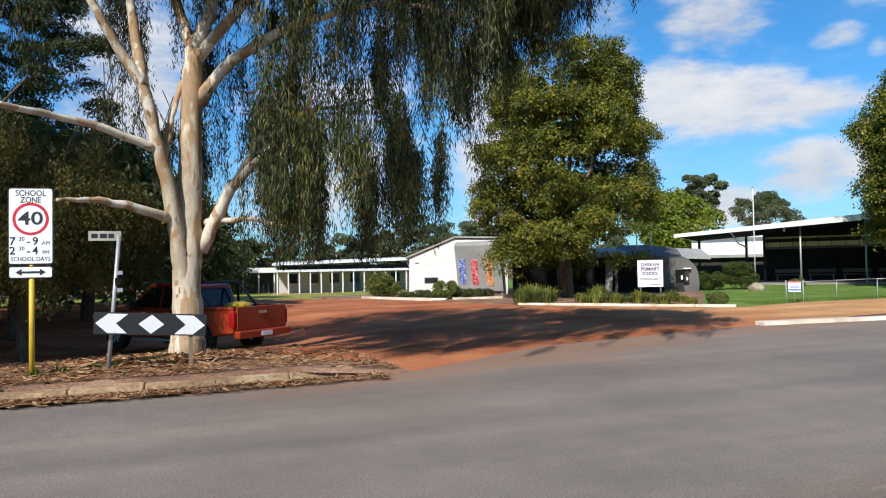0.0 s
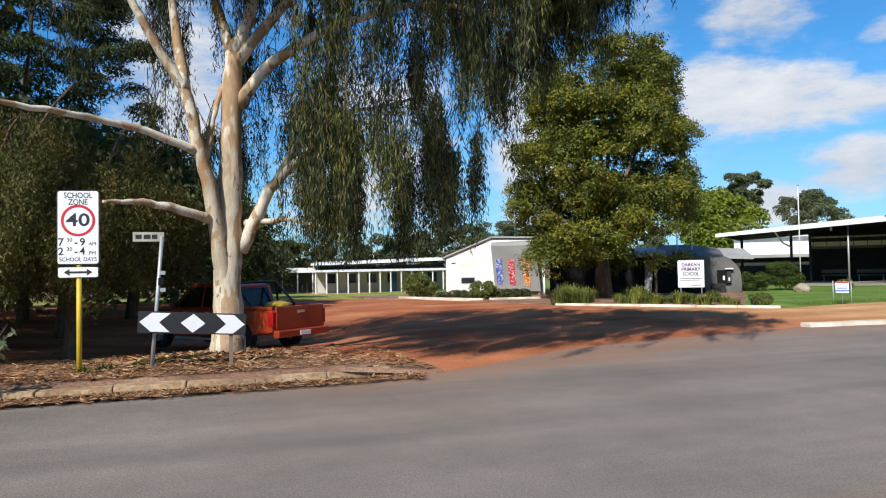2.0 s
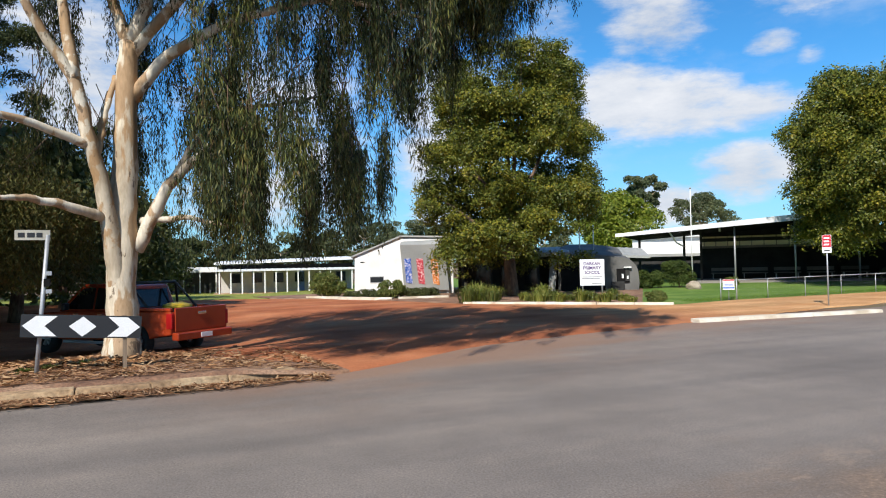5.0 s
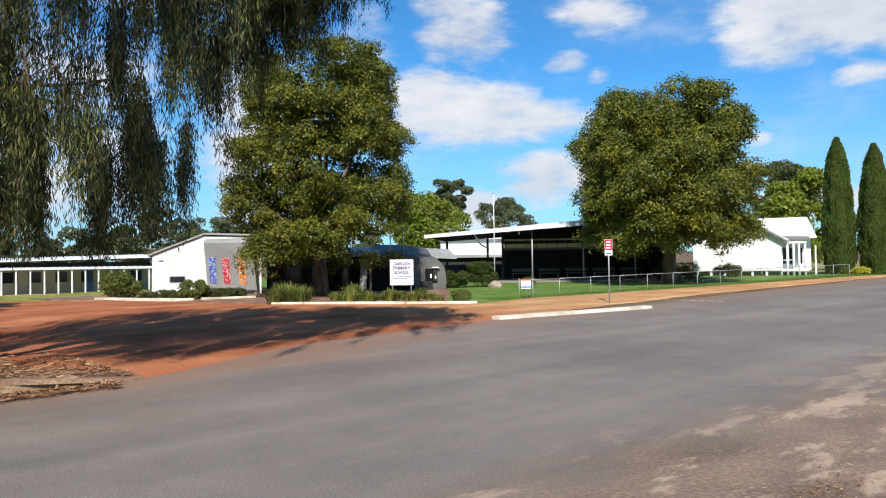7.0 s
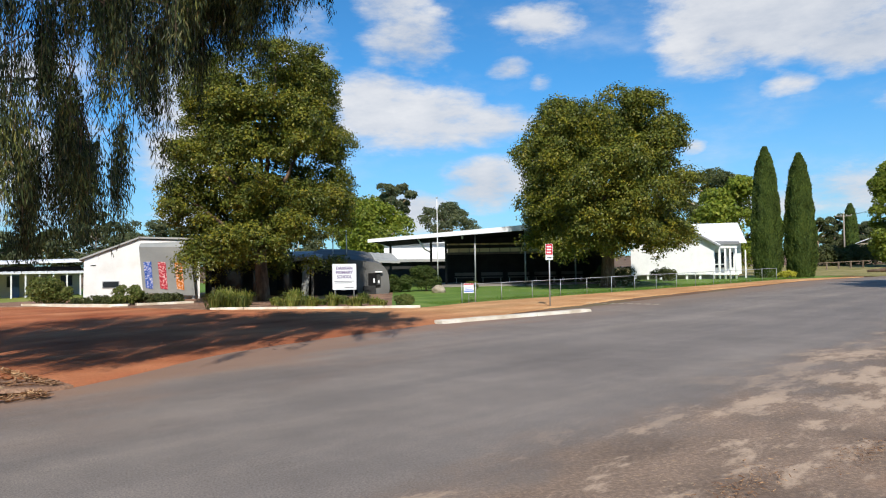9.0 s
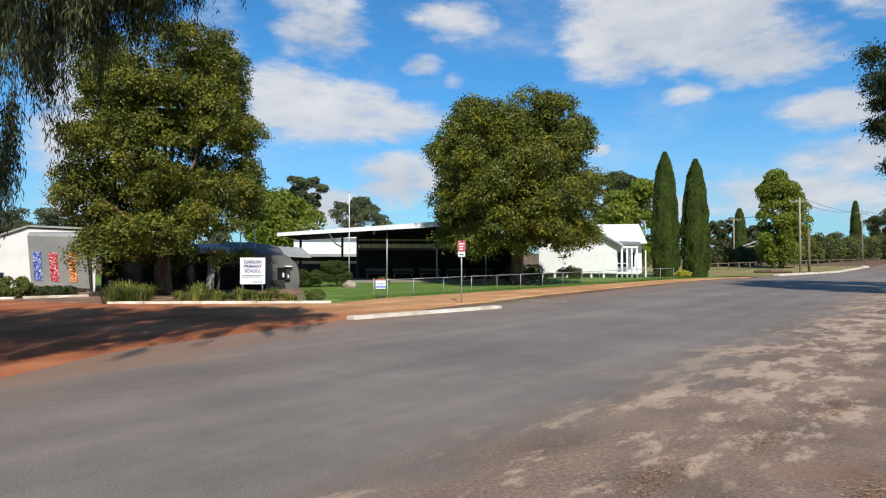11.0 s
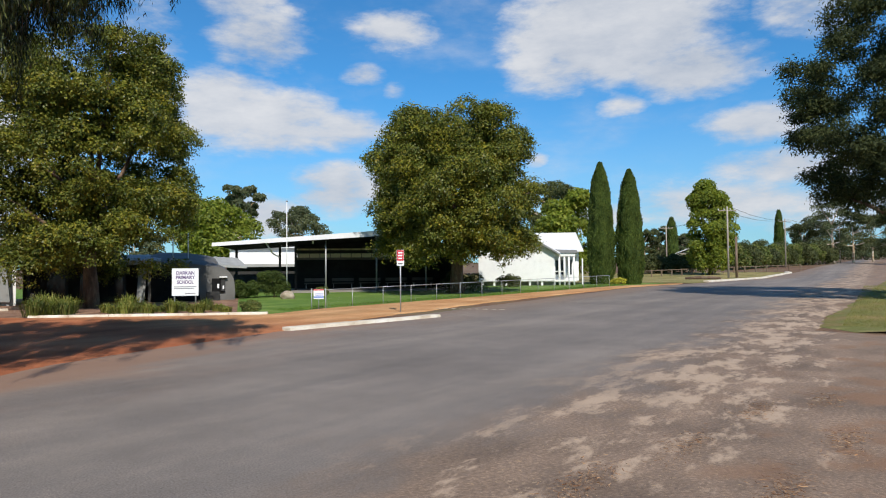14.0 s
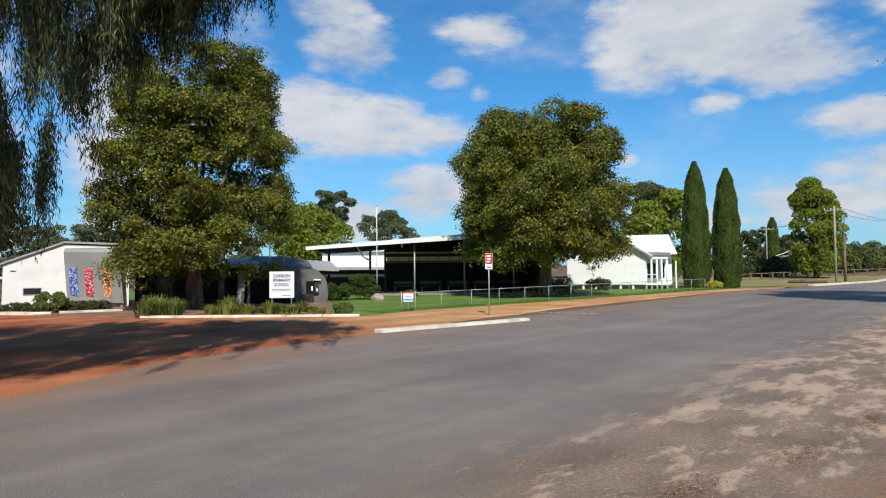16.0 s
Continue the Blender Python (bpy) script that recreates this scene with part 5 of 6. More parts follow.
def covered_walk():
    b = at("classroom_block", 10, 58, "long low classroom block with a white-posted verandah", "school building")
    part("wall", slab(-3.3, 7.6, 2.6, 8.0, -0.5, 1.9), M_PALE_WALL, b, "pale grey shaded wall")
    part("clerestory", slab(-3.2, 7.6, 2.4, 2.6, 1.62, 2.1), M_DARK, b, "dark strip of high windows")
    part("roof", ribbed(-3.8, 7.9, 1.8, 9.0, lambda x, y: 2.32 + 0.025 * (x + 3.4) + 0.03 * (y - 2), 0.17, 26), M_ROOF_WHITE, b, "white metal roof")
    part("verandah_roof", ribbed(-3.6, 7.7, 0.0, 2.45, lambda x, y: 1.66 + 0.04 * y, 0.1, 26), M_ROOF_WHITE, b, "white sheet verandah roof")
    for k in range(13):
        x = -3.3 + k * 0.88
        part("post", slab(x - 0.05, x + 0.05, 0.1, 0.2, -0.5, 1.6), M_WHITE, b)
    for k in range(6):
        x = -2.6 + k * 1.75
        w = part("window", slab(x, x + 0.9, 2.55, 2.61, 0.55, 1.45), M_STEEL, b)
        part("pane", slab(x + 0.05, x + 0.85, 2.53, 2.55, 0.6, 1.4), M_WINDOW, w)
    part("door", slab(3.0, 3.5, 2.53, 2.6, -0.3, 1.5), M_BLUE, b, "blue door leaf")
    part("floor_slab", slab(-3.8, 7.9, -0.1, 8.2, -0.6, -0.22), M_CONCRETE, b)
    c = at("open_carport", 13.8, 62, "open shelter with a white flat roof and thin posts", "shelter")
    part("roof", slab(-5.0, 0.6, 0, 6, 1.75, 1.98), M_ROOF_WHITE, c)
    part("fascia", slab(-5.05, 0.65, -0.05, 0.0, 1.55, 1.8), M_WHITE, c)
    part("back_wall", slab(-4.8, 0.5, 5.6, 5.8, -0.5, 1.7), M_PAVEMENT, c)
    for k in range(5):
        part("post", slab(-4.9 + k * 1.3, -4.8 + k * 1.3, 0.1, 0.2, -0.5, 1.75), M_WHITE, c)
    for k in range(12):
        part("fence_paling", slab(-4.8 + k * 0.42, -4.74 + k * 0.42, 0.5, 0.56, -0.4, 0.6), M_GREY, c)


def entrance_block():
    b = at("school_office", -15, 40, "dark grey school office with a curved metal shell", "school building")
    # main roof: long low slope, higher behind
    part("main_roof", ribbed(-7.5, 4.5, 1.6, 7.0, lambda x, y: 2.2 - 0.05 * max(0.0, x - 0.5) + 0.11 * (y - 1.6), 0.12, 24), M_ROOF_GREY, b, "blue-grey metal roof")
    # the entry's deep shade is put into the near-black wall and posts
    part("main_wall", slab(-7.0, 3.4, 3.2, 8.5, -0.2, 2.2), M_SHADE_CHARCOAL, b, "near-black wall with its deep shade in the colour")
    part("entry_roof", ribbed(-6.8, -0.1, 0.1, 3.6, lambda x, y: 2.33 - 0.02 * (x + 2.3) + 0.07 * y, 0.2, 14), M_ROOF_GREY, b, "grey entry roof with a dark fascia")
    for x in (-6.3, -4.6, -3.2, -1.9):
        part("post", slab(x - 0.07, x + 0.07, 0.5, 0.64, -0.1, 2.3), M_SHADE_CHARCOAL, b)
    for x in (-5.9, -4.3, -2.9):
        w = part("window", slab(x, x + 1.0, 3.1, 3.22, 0.3, 1.9), M_SHADE_CHARCOAL, b)
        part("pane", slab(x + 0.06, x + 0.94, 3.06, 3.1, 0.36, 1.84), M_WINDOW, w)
    part("entry_panel", prism([(-1.35, -0.1), (-0.95, -0.1), (-0.8, 1.9), (-1.2, 2.0)], 0.9, 1.05), M_PANEL, b, "leaning grey entry panel")
    # curved shell: its roof runs down and round into the end wall
    prof = [(-0.75, -0.15), (-0.75, 1.98), (-0.2, 2.16), (1.4, 2.14), (2.5, 2.0)]
    prof += [(2.75 + 0.95 * math.sin(radians(a)), 1.0 + 0.95 * math.cos(radians(a))) for a in range(10, 91, 10)] + [(3.74, 0.5), (3.66, -0.15)]
    shell = bmesh.new()
    outer_f = [shell.verts.new((x, 0.6 - 0.25 * max(0, x) / 3.7, z)) for x, z in prof]
    outer_b = [shell.verts.new((x * 0.93, 6.0, z + 0.75)) for x, z in prof]
    for k in range(len(prof) - 1):
        shell.faces.new((outer_f[k], outer_f[k + 1], outer_b[k + 1], outer_b[k]))
    shell.faces.new(outer_f)
    shell.faces.new(outer_b[::-1])
    shell.faces.new((outer_f[0], outer_b[0], outer_b[-1], outer_f[-1]))
    bmesh.ops.recalc_face_normals(shell, faces=shell.faces[:])
    sh = part("curved_shell", shell, M_SHELL, b, "curved grey metal shell")
    # near-black panel just proud of the shell's near side, painted as a recess
    rec = [(-0.6, -0.1), (-0.6, 1.86), (0.2, 1.98), (1.35, 1.9), (1.75, 1.2), (1.95, -0.1)]
    part("recess_panel", prism(rec, 0.44, 0.62), M_DARK, sh, "near-black panel painted as a recess")
    w = part("window", slab(2.5, 3.2, 0.3, 0.42, 0.55, 1.32), M_DARK, b, "small end window with a hood")
    part("hood", slab(2.9, 3.3, 0.15, 0.45, 1.36, 1.43), M_WHITE, w)
    part("notice", slab(2.78, 2.88, 0.28, 0.3, 0.78, 1.02), M_SIGN_WHITE, w, "small white notice")
    part("notice", slab(3.06, 3.14, 0.25, 0.27, 0.74, 0.92), M_SIGN_WHITE, w, "small white notice")
    part("shutter", slab(2.98, 3.2, 0.27, 0.3, 0.62, 1.28), M_SHADE_CHARCOAL, w)
    part("meter_box", slab(2.2, 2.9, 0.05, 0.3, -0.1, 0.6, 0.02), M_SHADE_CHARCOAL, b)
    for x, z in ((0.53, 3.85), (1.35, 3.97)):
        part("mast", tube([(x, 3.0, 2.4), (x, 3.0, z)], (0.035, 0.03), 8), M_WHITE, b, "short white mast", True)


def pavilion():
    b = at("assembly_pavilion", -27.3, 48, "open steel pavilion with a white roof and dark interior", "school building")

    def top(x, y):
        return 3.57 + 0.075 * (x + 7.27) - 0.01 * y
    part("roof", ribbed(-7.3, 9.5, -0.6, 8.6, lambda x, y: top(x, y) + 0.02 * max(0, y), 0.1, 34), M_ROOF_WHITE, b, "white metal roof")
    bm = prism([(-7.3, top(-7.3, 0) - 0.2), (9.5, top(9.5, 0) - 0.42), (9.5, top(9.5, 0) + 0.03), (-7.3, top(-7.3, 0) + 0.03)], -0.72, -0.6)
    part("fascia", bm, M_ROOF_WHITE, b, "white fascia board")
    # added near-black sheet paints the shade under the roof
    part("ceiling_shade", prism([(-7.0, top(-7, 0) - 0.2), (9.4, top(9.4, 0) - 0.42), (9.4, top(9.4, 0) - 0.34), (-7.0, top(-7, 0) - 0.12)], -0.55, 8.5), M_DARK, b, "near-black sheet for the shade under the roof")
    for x in (0.04, 3.48, 6.9):
        part("post", tube([(x, 0, 0.1), (x, 0, top(x, 0) - 0.35)], (0.055, 0.055), 10), M_STEEL, b, smooth=True)
    for x in (-6.2, -3.2, -2.1):
        part("column", slab(x - 0.08, x + 0.08, 3.0, 3.16, 0.2, top(x, 0) - 0.15), M_SHADE_CHARCOAL, b)
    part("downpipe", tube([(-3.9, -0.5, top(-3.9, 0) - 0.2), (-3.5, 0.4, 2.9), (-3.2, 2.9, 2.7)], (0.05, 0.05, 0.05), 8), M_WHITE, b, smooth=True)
    part("beam", slab(-2.3, 9.2, 5.9, 6.1, 3.05, 3.3), M_SHADE_CHARCOAL, b)
    part("high_sheet", slab(-2.2, 9.3, 8.06, 8.075, 2.7, 3.5), M_BEIGE, b, "beige translucent wall sheets")
    for k in range(14):
        part("sheet_rib", slab(-2.1 + k * 0.82, -2.04 + k * 0.82, 7.95, 8.0, 2.75, 3.65), M_PAVEMENT, b)
    # these walls carry the interior's shade in their near-black colour
    part("back_wall", slab(-2.3, 9.3, 8.0, 8.3, 0.1, 2.7), M_SHADE_CHARCOAL, b, "back wall with interior shade in its near-black colour")
    part("upper_wall", prism([(-2.3, 3.5), (9.3, 3.5), (9.3, 4.75), (-2.3, 3.9)], 7.9, 8.3), M_SHADE_CHARCOAL, b, "upper wall with interior shade in its near-black colour")
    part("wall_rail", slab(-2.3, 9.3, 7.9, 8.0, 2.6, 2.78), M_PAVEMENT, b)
    part("side_wall", slab(9.2, 9.4, 0.5, 8.3, 0.1, 3.9), M_SHADE_CHARCOAL, b)
    for k in range(5):
        x = -1.6 + k * 2.1
        part("bench", slab(x, x + 1.7, 6.8, 7.2, 0.72, 0.8), M_PAVEMENT, b, "slatted bench in the shade")
        part("bench", slab(x, x + 1.7, 7.25, 7.3, 0.9, 1.15), M_PAVEMENT, b, "slatted bench in the shade")
        part("bench_leg", slab(x + 0.1, x + 0.16, 6.85, 7.25, 0.25, 0.72), M_STEEL, b)
        part("bench_leg", slab(x + 1.5, x + 1.56, 6.85, 7.25, 0.25, 0.72), M_STEEL, b)
    part("floor_slab", slab(-3.0, 9.4, 0.4, 8.4, -0.2, 0.34), M_PAVEMENT, b)
    part("lamp", slab(-0.9, -0.78, 0.4, 0.55, top(-0.8, 0) - 0.5, top(-0.8, 0) - 0.3), M_SIGN_WHITE, b)
    # white hall that shows past the pavilion
    h = at("white_hall", -22.8, 62, "white-walled hall behind the pavilion", "school building")
    part("wall", slab(-3.2, 4.6, 0, 7, 0, 3.75), M_RENDER, h)
    part("roof", prism([(-3.5, 3.75), (4.9, 3.75), (4.9, 3.88), (-3.5, 3.88)], -0.4, 7.4), M_ROOF_WHITE, h)
    # solid near-black sheet stands in for shade under the lean-to
    part("lower_wall", slab(-3.3, 5.4, -2.6, -2.5, 0, 2.2), M_SHADE_CHARCOAL, h, "near-black sheet for the covered way's shade")
    part("lower_roof", prism([(-3.6, 2.1), (5.6, 2.1), (5.6, 2.3), (-3.6, 2.35)], -3.0, 0.0), M_ROOF_GREY, h, "grey lean-to roof")


def cottage():
    b = at("weatherboard_house", -44, 56, "white weatherboard house with a gabled metal roof and columned porch", "house")
    eave, apex, left, right, mid = 3.12, 4.95, -4.1, 1.95, -0.95
    part("wall", prism([(left, 0.75), (left, eave), (mid, apex - 0.1), (right, eave), (right, 0.75)], 0.0, 7.5), M_WHITE, b, "white boarded wall")
    # lapped weatherboards on the gable end
    for k in range(24):
        z = 0.8 + k * 0.17
        if z > apex - 0.3:
            break
        half = 1.0 if z + 0.17 < eave else max(0.02, (apex - 0.15 - z - 0.17) / (apex - eave))
        x0, x1 = mid + (left - mid) * half, mid + (right - mid) * half
        part("weatherboard", prism([(x0, z), (x1, z), (x1, z + 0.165), (x0, z + 0.165)], -0.03, -0.002), M_WHITE, b)
    for x in [left + 0.3 + 0.95 * k for k in range(6)]:
        part("stump", slab(x - 0.08, x + 0.08, 0.1, 0.26, -0.1, 0.76), M_WHITE, b)
    part("skirt", slab(left + 0.05, right - 0.05, 0.4, 0.45, -0.1, 0.74), M_PAVEMENT, b, "grey slatted skirt under the floor")
    for s, e in ((left - 0.45, mid), (right + 0.45, mid)):
        z0 = eave - 0.2
        bm = prism([(s, z0), (e, apex), (e, apex + 0.09), (s, z0 + 0.09)], -0.45, 7.7)
        part("roof", bm, M_ROOF_WHITE, b, "white metal roof")
        part("barge_board", prism([(s, z0 - 0.14), (e, apex - 0.14), (e, apex), (s, z0)], -0.5, -0.44), M_GREY if s > 0 else M_WHITE, b)
    # wing behind with its ridge across
    part("wing_wall", slab(right, 4.0, 2.4, 8.5, 0.75, 3.25), M_WHITE, b, "white wall of the wing")
    bm = bmesh.new()
    for pts in ([(-1.0, 1.6, 3.2), (4.35, 1.6, 3.2), (3.95, 4.8, 4.86), (-1.0, 4.8, 4.86)], [(-1.0, 8.4, 3.1), (4.35, 8.4, 3.1), (3.95, 4.8, 4.86), (-1.0, 4.8, 4.86)]):
        vs = [bm.verts.new(p) for p in pts]
        f = bm.faces.new(vs)
        r = bmesh.ops.extrude_face_region(bm, geom=[f])
        bmesh.ops.translate(bm, verts=[v for v in r["geom"] if isinstance(v, bmesh.types.BMVert)], vec=(0, 0, -0.08))
    bmesh.ops.recalc_face_normals(bm, faces=bm.faces[:])
    part("wing_roof", bm, M_ROOF_WHITE, b, "white metal roof")
    gb = bmesh.new()
    tri = [gb.verts.new(p) for p in ((4.0, 2.0, 3.2), (4.0, 8.2, 3.2), (4.0, 4.9, 4.78), (3.9, 2.0, 3.2), (3.9, 8.2, 3.2), (3.9, 4.9, 4.78))]
    for f in ((0, 1, 2), (5, 4, 3), (0, 3, 4, 1), (1, 4, 5, 2), (2, 5, 3, 0)):
        gb.faces.new([tri[k] for k in f])
    part("gable_end", gb, M_WHITE, b)
    # porch in the corner
    part("porch_roof", prism([(1.6, 3.02), (3.75, 2.98), (3.75, 3.22), (1.6, 3.3)], 0.3, 2.5), M_GREY, b, "grey porch roof edge")
    part("porch_beam", slab(1.75, 3.6, 0.4, 0.52, 2.72, 2.98), M_WHITE, b)
    part("porch_floor", slab(1.73, 3.7, 0.35, 2.4, 0.72, 0.85), M_WHITE, b)
    for x in (1.95, 2.35, 2.75, 3.1, 3.5):
        part("column", tube([(x, 0.5, 0.1), (x, 0.5, 2.75)], (0.09, 0.075), 12), M_WHITE, b, smooth=True)
    part("porch_rail", slab(1.8, 2.8, 0.42, 0.48, 1.5, 1.56), M_WHITE, b)
    for x in (1.95, 2.5, 3.05):
        w = part("window", slab(x, x + 0.42, 2.36, 2.42, 1.2, 2.5), M_WHITE, b)
        part("pane", slab(x + 0.05, x + 0.37, 2.33, 2.36, 1.26, 2.44), M_WINDOW, w)
    part("step", slab(3.7, 4.3, 0.6, 2.0, 0.2, 0.4), M_CONCRETE, b)
    part("side_porch_post", slab(4.3, 4.4, 3.0, 3.1, 0.3, 2.6), M_WHITE, b)


def flagpole():
    x, y = polar(-24.26, 46.5)
    z = hz(x, y)
    f = empty("flagpole", x, y, z, 0, "tall slender white flagpole on the school lawn", "flagpole")
    part("pole", tube([(0, 0, -0.1), (0, 0, 6.05)], (0.036, 0.026), 12), M_WHITE, f, smooth=True)
    part("finial", tube([(0, 0, 6.05), (0, 0, 6.1), (0, 0, 6.16)], (0.05, 0.07, 0.02), 10), M_STEEL, f, smooth=True)


def boulder():
    x, y = polar(-24.35, 40.5)
    bm = bmesh.new()
    bmesh.ops.create_icosphere(bm, subdivisions=4, radius=1.0)
    for v in bm.verts:
        v.co = Vector((v.co.x * 0.42, v.co.y * 0.32, v.co.z * 0.3)) * (1 + 0.22 * noise.noise(v.co * 1.3) + 0.06 * noise.noise(v.co * 5))
    ob = part("boulder", bm, M_STONE, None, "", True)
    ob.location = (x, y, hz(x, y) + 0.16)
    tagged(ob, "rounded tan boulder on the edge of the lawn", "boulder")


white_building()
covered_walk()
entrance_block()
pavilion()
cottage()
flagpole()
boulder()

# ---- garden plants ----
M_PINE = leaf_material("dark_pine_needles", [(0.025, 0.034, 0.014), (0.045, 0.058, 0.02), (0.085, 0.095, 0.032)], 0.7, 0.15)
def shrub(name, az, d, r, tall, mat, count, leaf, seed, label, group=""):
    x, y = polar(az, d)
    rng = np.random.default_rng(seed)
    sh = empty(name, x, y, hz(x, y), 0, label, "shrub", group)
    n = 26
    a, rr, h = rng.uniform(0, math.tau, n), r * np.sqrt(rng.uniform(0.1, 1, n)) * 0.75, rng.uniform(0.15, 0.8, n)
    C = np.stack([np.cos(a) * rr, np.sin(a) * rr, tall * h * (1 - 0.35 * (rr / r) ** 2)], 1)
    R = np.full(n, min(r, tall) * 0.34) * rng.uniform(0.75, 1.2, n)
    P, D, W, s = blob_leaves(rng, C, R, count, leaf)
    P[:, 2] = np.maximum(P[:, 2], 0.02)
    for k in range(4):
        part("stem", tube([(0.03 * k, 0, -0.05), (C[k][0] * 0.6, C[k][1] * 0.6, C[k][2])], (0.03, 0.012), 5), M_BARK, sh)
    leaf_mesh("foliage", P, D, W, s, s * 0.5, mat, sh)
    return sh


def tuft(name, az, d, r, tall, count, mat, seed, label, group=""):
    """A clump of arching strap leaves."""
    x, y = polar(az, d)
    rng = np.random.default_rng(seed)
    t = empty(name, x, y, hz(x, y) + 0.03, 0, label, "plant", group)
    a = rng.uniform(0, math.tau, count)
    lean, ln = rng.uniform(0.05, 1.0, count), tall * rng.uniform(0.7, 1.2, count)
    base = np.stack([np.cos(a) * rng.uniform(0, r * 0.5, count), np.sin(a) * rng.uniform(0, r * 0.5, count), np.zeros(count)], 1)
    out = np.stack([np.cos(a), np.sin(a), np.zeros(count)], 1)
    side = np.stack([-np.sin(a), np.cos(a), np.zeros(count)], 1) * 0.016
    mid = base + out * (ln * lean * 0.35)[:, None] + np.array([0, 0, 1]) * (ln * 0.7)[:, None]
    tip = base + out * (ln * lean * 0.95)[:, None] + np.array([0, 0, 1]) * (ln * (1 - 0.45 * lean))[:, None]
    v = np.stack([base - side, base + side, mid + side, mid - side, mid - side, mid + side, tip + side * 0.2, tip - side * 0.2], 1).reshape(-1, 3)
    raw("leaves", v, np.arange(count * 8).reshape(-1, 4), mat, t)
    return t


shrub("shrub", 4.86, 40.0, 1.15, 1.55, M_SHRUB, 9000, 0.12, 51, "rounded green shrub behind the white kerb")
shrub("shrub", -0.33, 36.6, 0.75, 1.15, M_SHRUB, 6000, 0.1, 52, "rounded olive shrub beside the white wall")
for k, (az, d, r, h) in enumerate(((2.9, 38.6, 0.5, 0.45), (1.6, 37.4, 0.55, 0.5), (0.8, 36.8, 0.45, 0.4), (-1.5, 36.8, 0.6, 0.6), (-2.6, 37, 0.6, 0.55), (-3.5, 37.2, 0.5, 0.5))):
    shrub("low_shrub", az, d, r, h, M_DARK_LEAF, 2600, 0.08, 60 + k, "low grey-green shrub in the garden bed", "garden bed shrubs")
M_CLIPPED = leaf_material("clipped_hedge_leaves", [(0.03, 0.05, 0.012), (0.055, 0.085, 0.018), (0.1, 0.12, 0.03)], 0.6, 0.15)
shrub("clipped_shrub", -21.05, 42.5, 0.8, 1.35, M_CLIPPED, 9000, 0.08, 71, "clipped dark round shrub by the office")
shrub("clipped_shrub", -23.2, 43.0, 1.0, 1.95, M_CLIPPED, 12000, 0.08, 72, "tall clipped dark round shrub by the pavilion")
shrub("low_shrub", -21.4, 28.6, 0.4, 0.58, M_SHRUB, 4500, 0.09, 73, "wispy olive shrub at the edge of the lawn")
shrub("low_shrub", -27.0, 44, 0.45, 0.6, M_SHRUB, 2000, 0.09, 74, "small green bush before the pavilion")
shrub("low_shrub", -42.3, 53, 1.0, 1.0, M_DARK_LEAF, 5000, 0.09, 75, "dark bush in front of the white house")
shrub("low_shrub", -38.5, 45.5, 1.6, 1.4, M_DARK_LEAF, 7000, 0.1, 76, "dark bush under the dome-shaped tree")
M_STRAP = leaf_material("strap_leaves", [(0.12, 0.16, 0.035), (0.24, 0.26, 0.06), (0.4, 0.36, 0.12)], 0.6, 0.35)
rng0 = random.Random(5)
for k in range(24):
    az = -6.6 - k * 0.56 + rng0.uniform(-0.2, 0.2)
    if -10.6 < az < -9.2:
        continue
    d = 30.3 + (k * 37 % 10) * 0.28 - k * 0.05
    big = 1.0 if az > -9.2 or -13.2 < az < -11.8 else 0.45
    tuft("strap_plant", az, d, 0.6 * big + 0.2, (0.22 + 0.42 * big) * rng0.uniform(0.5, 1.35), 200, M_STRAP if k % 3 else M_SHRUB, 80 + k, "arching green strap-leaf clump in the garden bed", "strap-leaf plants")
shrub("yellow_shrub", -51.0, 58, 0.7, 0.6, leaf_material("yellow_green_leaves", [(0.4, 0.36, 0.04), (0.55, 0.5, 0.08)], 0.6, 0.3), 2500, 0.09, 120, "low yellow-green bush between the cypresses")


# ---- trees further off ----
def open_gum(az, d, tall, rad, base, mat, count, leaf, seed, label, group="", clumps=13):
    """A gum with bare limbs that end in separate flattened clumps."""
    x, y = polar(az, d)
    rng = np.random.default_rng(seed)
    tree = empty("bush_tree", x, y, hz(x, y) - 0.05, 0, label, "tree", group)
    trunk = limb_points((0, 0, 0), (rng.normal(0, 0.3), rng.normal(0, 0.3), base + (tall - base) * 0.55), 0, rng, 7)
    w = 0.022 * tall
    part("trunk", tube(trunk, np.linspace(w, w * 0.5, 7), 8), M_GUM_LIMB, tree, smooth=True)
    C, R = [], []
    for k in range(clumps):
        h = (k + 0.5) / clumps
        a = k * 2.4 + rng.normal(0, 0.3)
        r = rad * math.sqrt(max(0.05, 1 - (1.7 * h - 0.75) ** 2)) * rng.uniform(0.45, 0.9)
        c = (math.cos(a) * r, math.sin(a) * r, base + (tall - base) * (0.12 + 0.8 * h))
        st = trunk[min(6, 3 + int(h * 4))]
        part("limb", tube(limb_points(st, c, -0.2, rng, 5), np.linspace(w * 0.45, 0.03, 5), 5), M_GUM_LIMB, tree, smooth=True)
        for _ in range(4):
            C.append(tuple(np.array(c) + rng.normal(0, 0.22 * rad * 0.6, 3) * (1, 1, 0.5)))
            R.append(rad * rng.uniform(0.15, 0.3))
    P, D, W, s = blob_leaves(rng, C, R, count, leaf, 0.65, 0.3)
    leaf_mesh("crown", P, D, W, s, s * 0.4, mat, tree)
    return tree


def squat(h):
    return math.sqrt(max(0.05, 1 - (h - 0.35) ** 2 * 1.9))


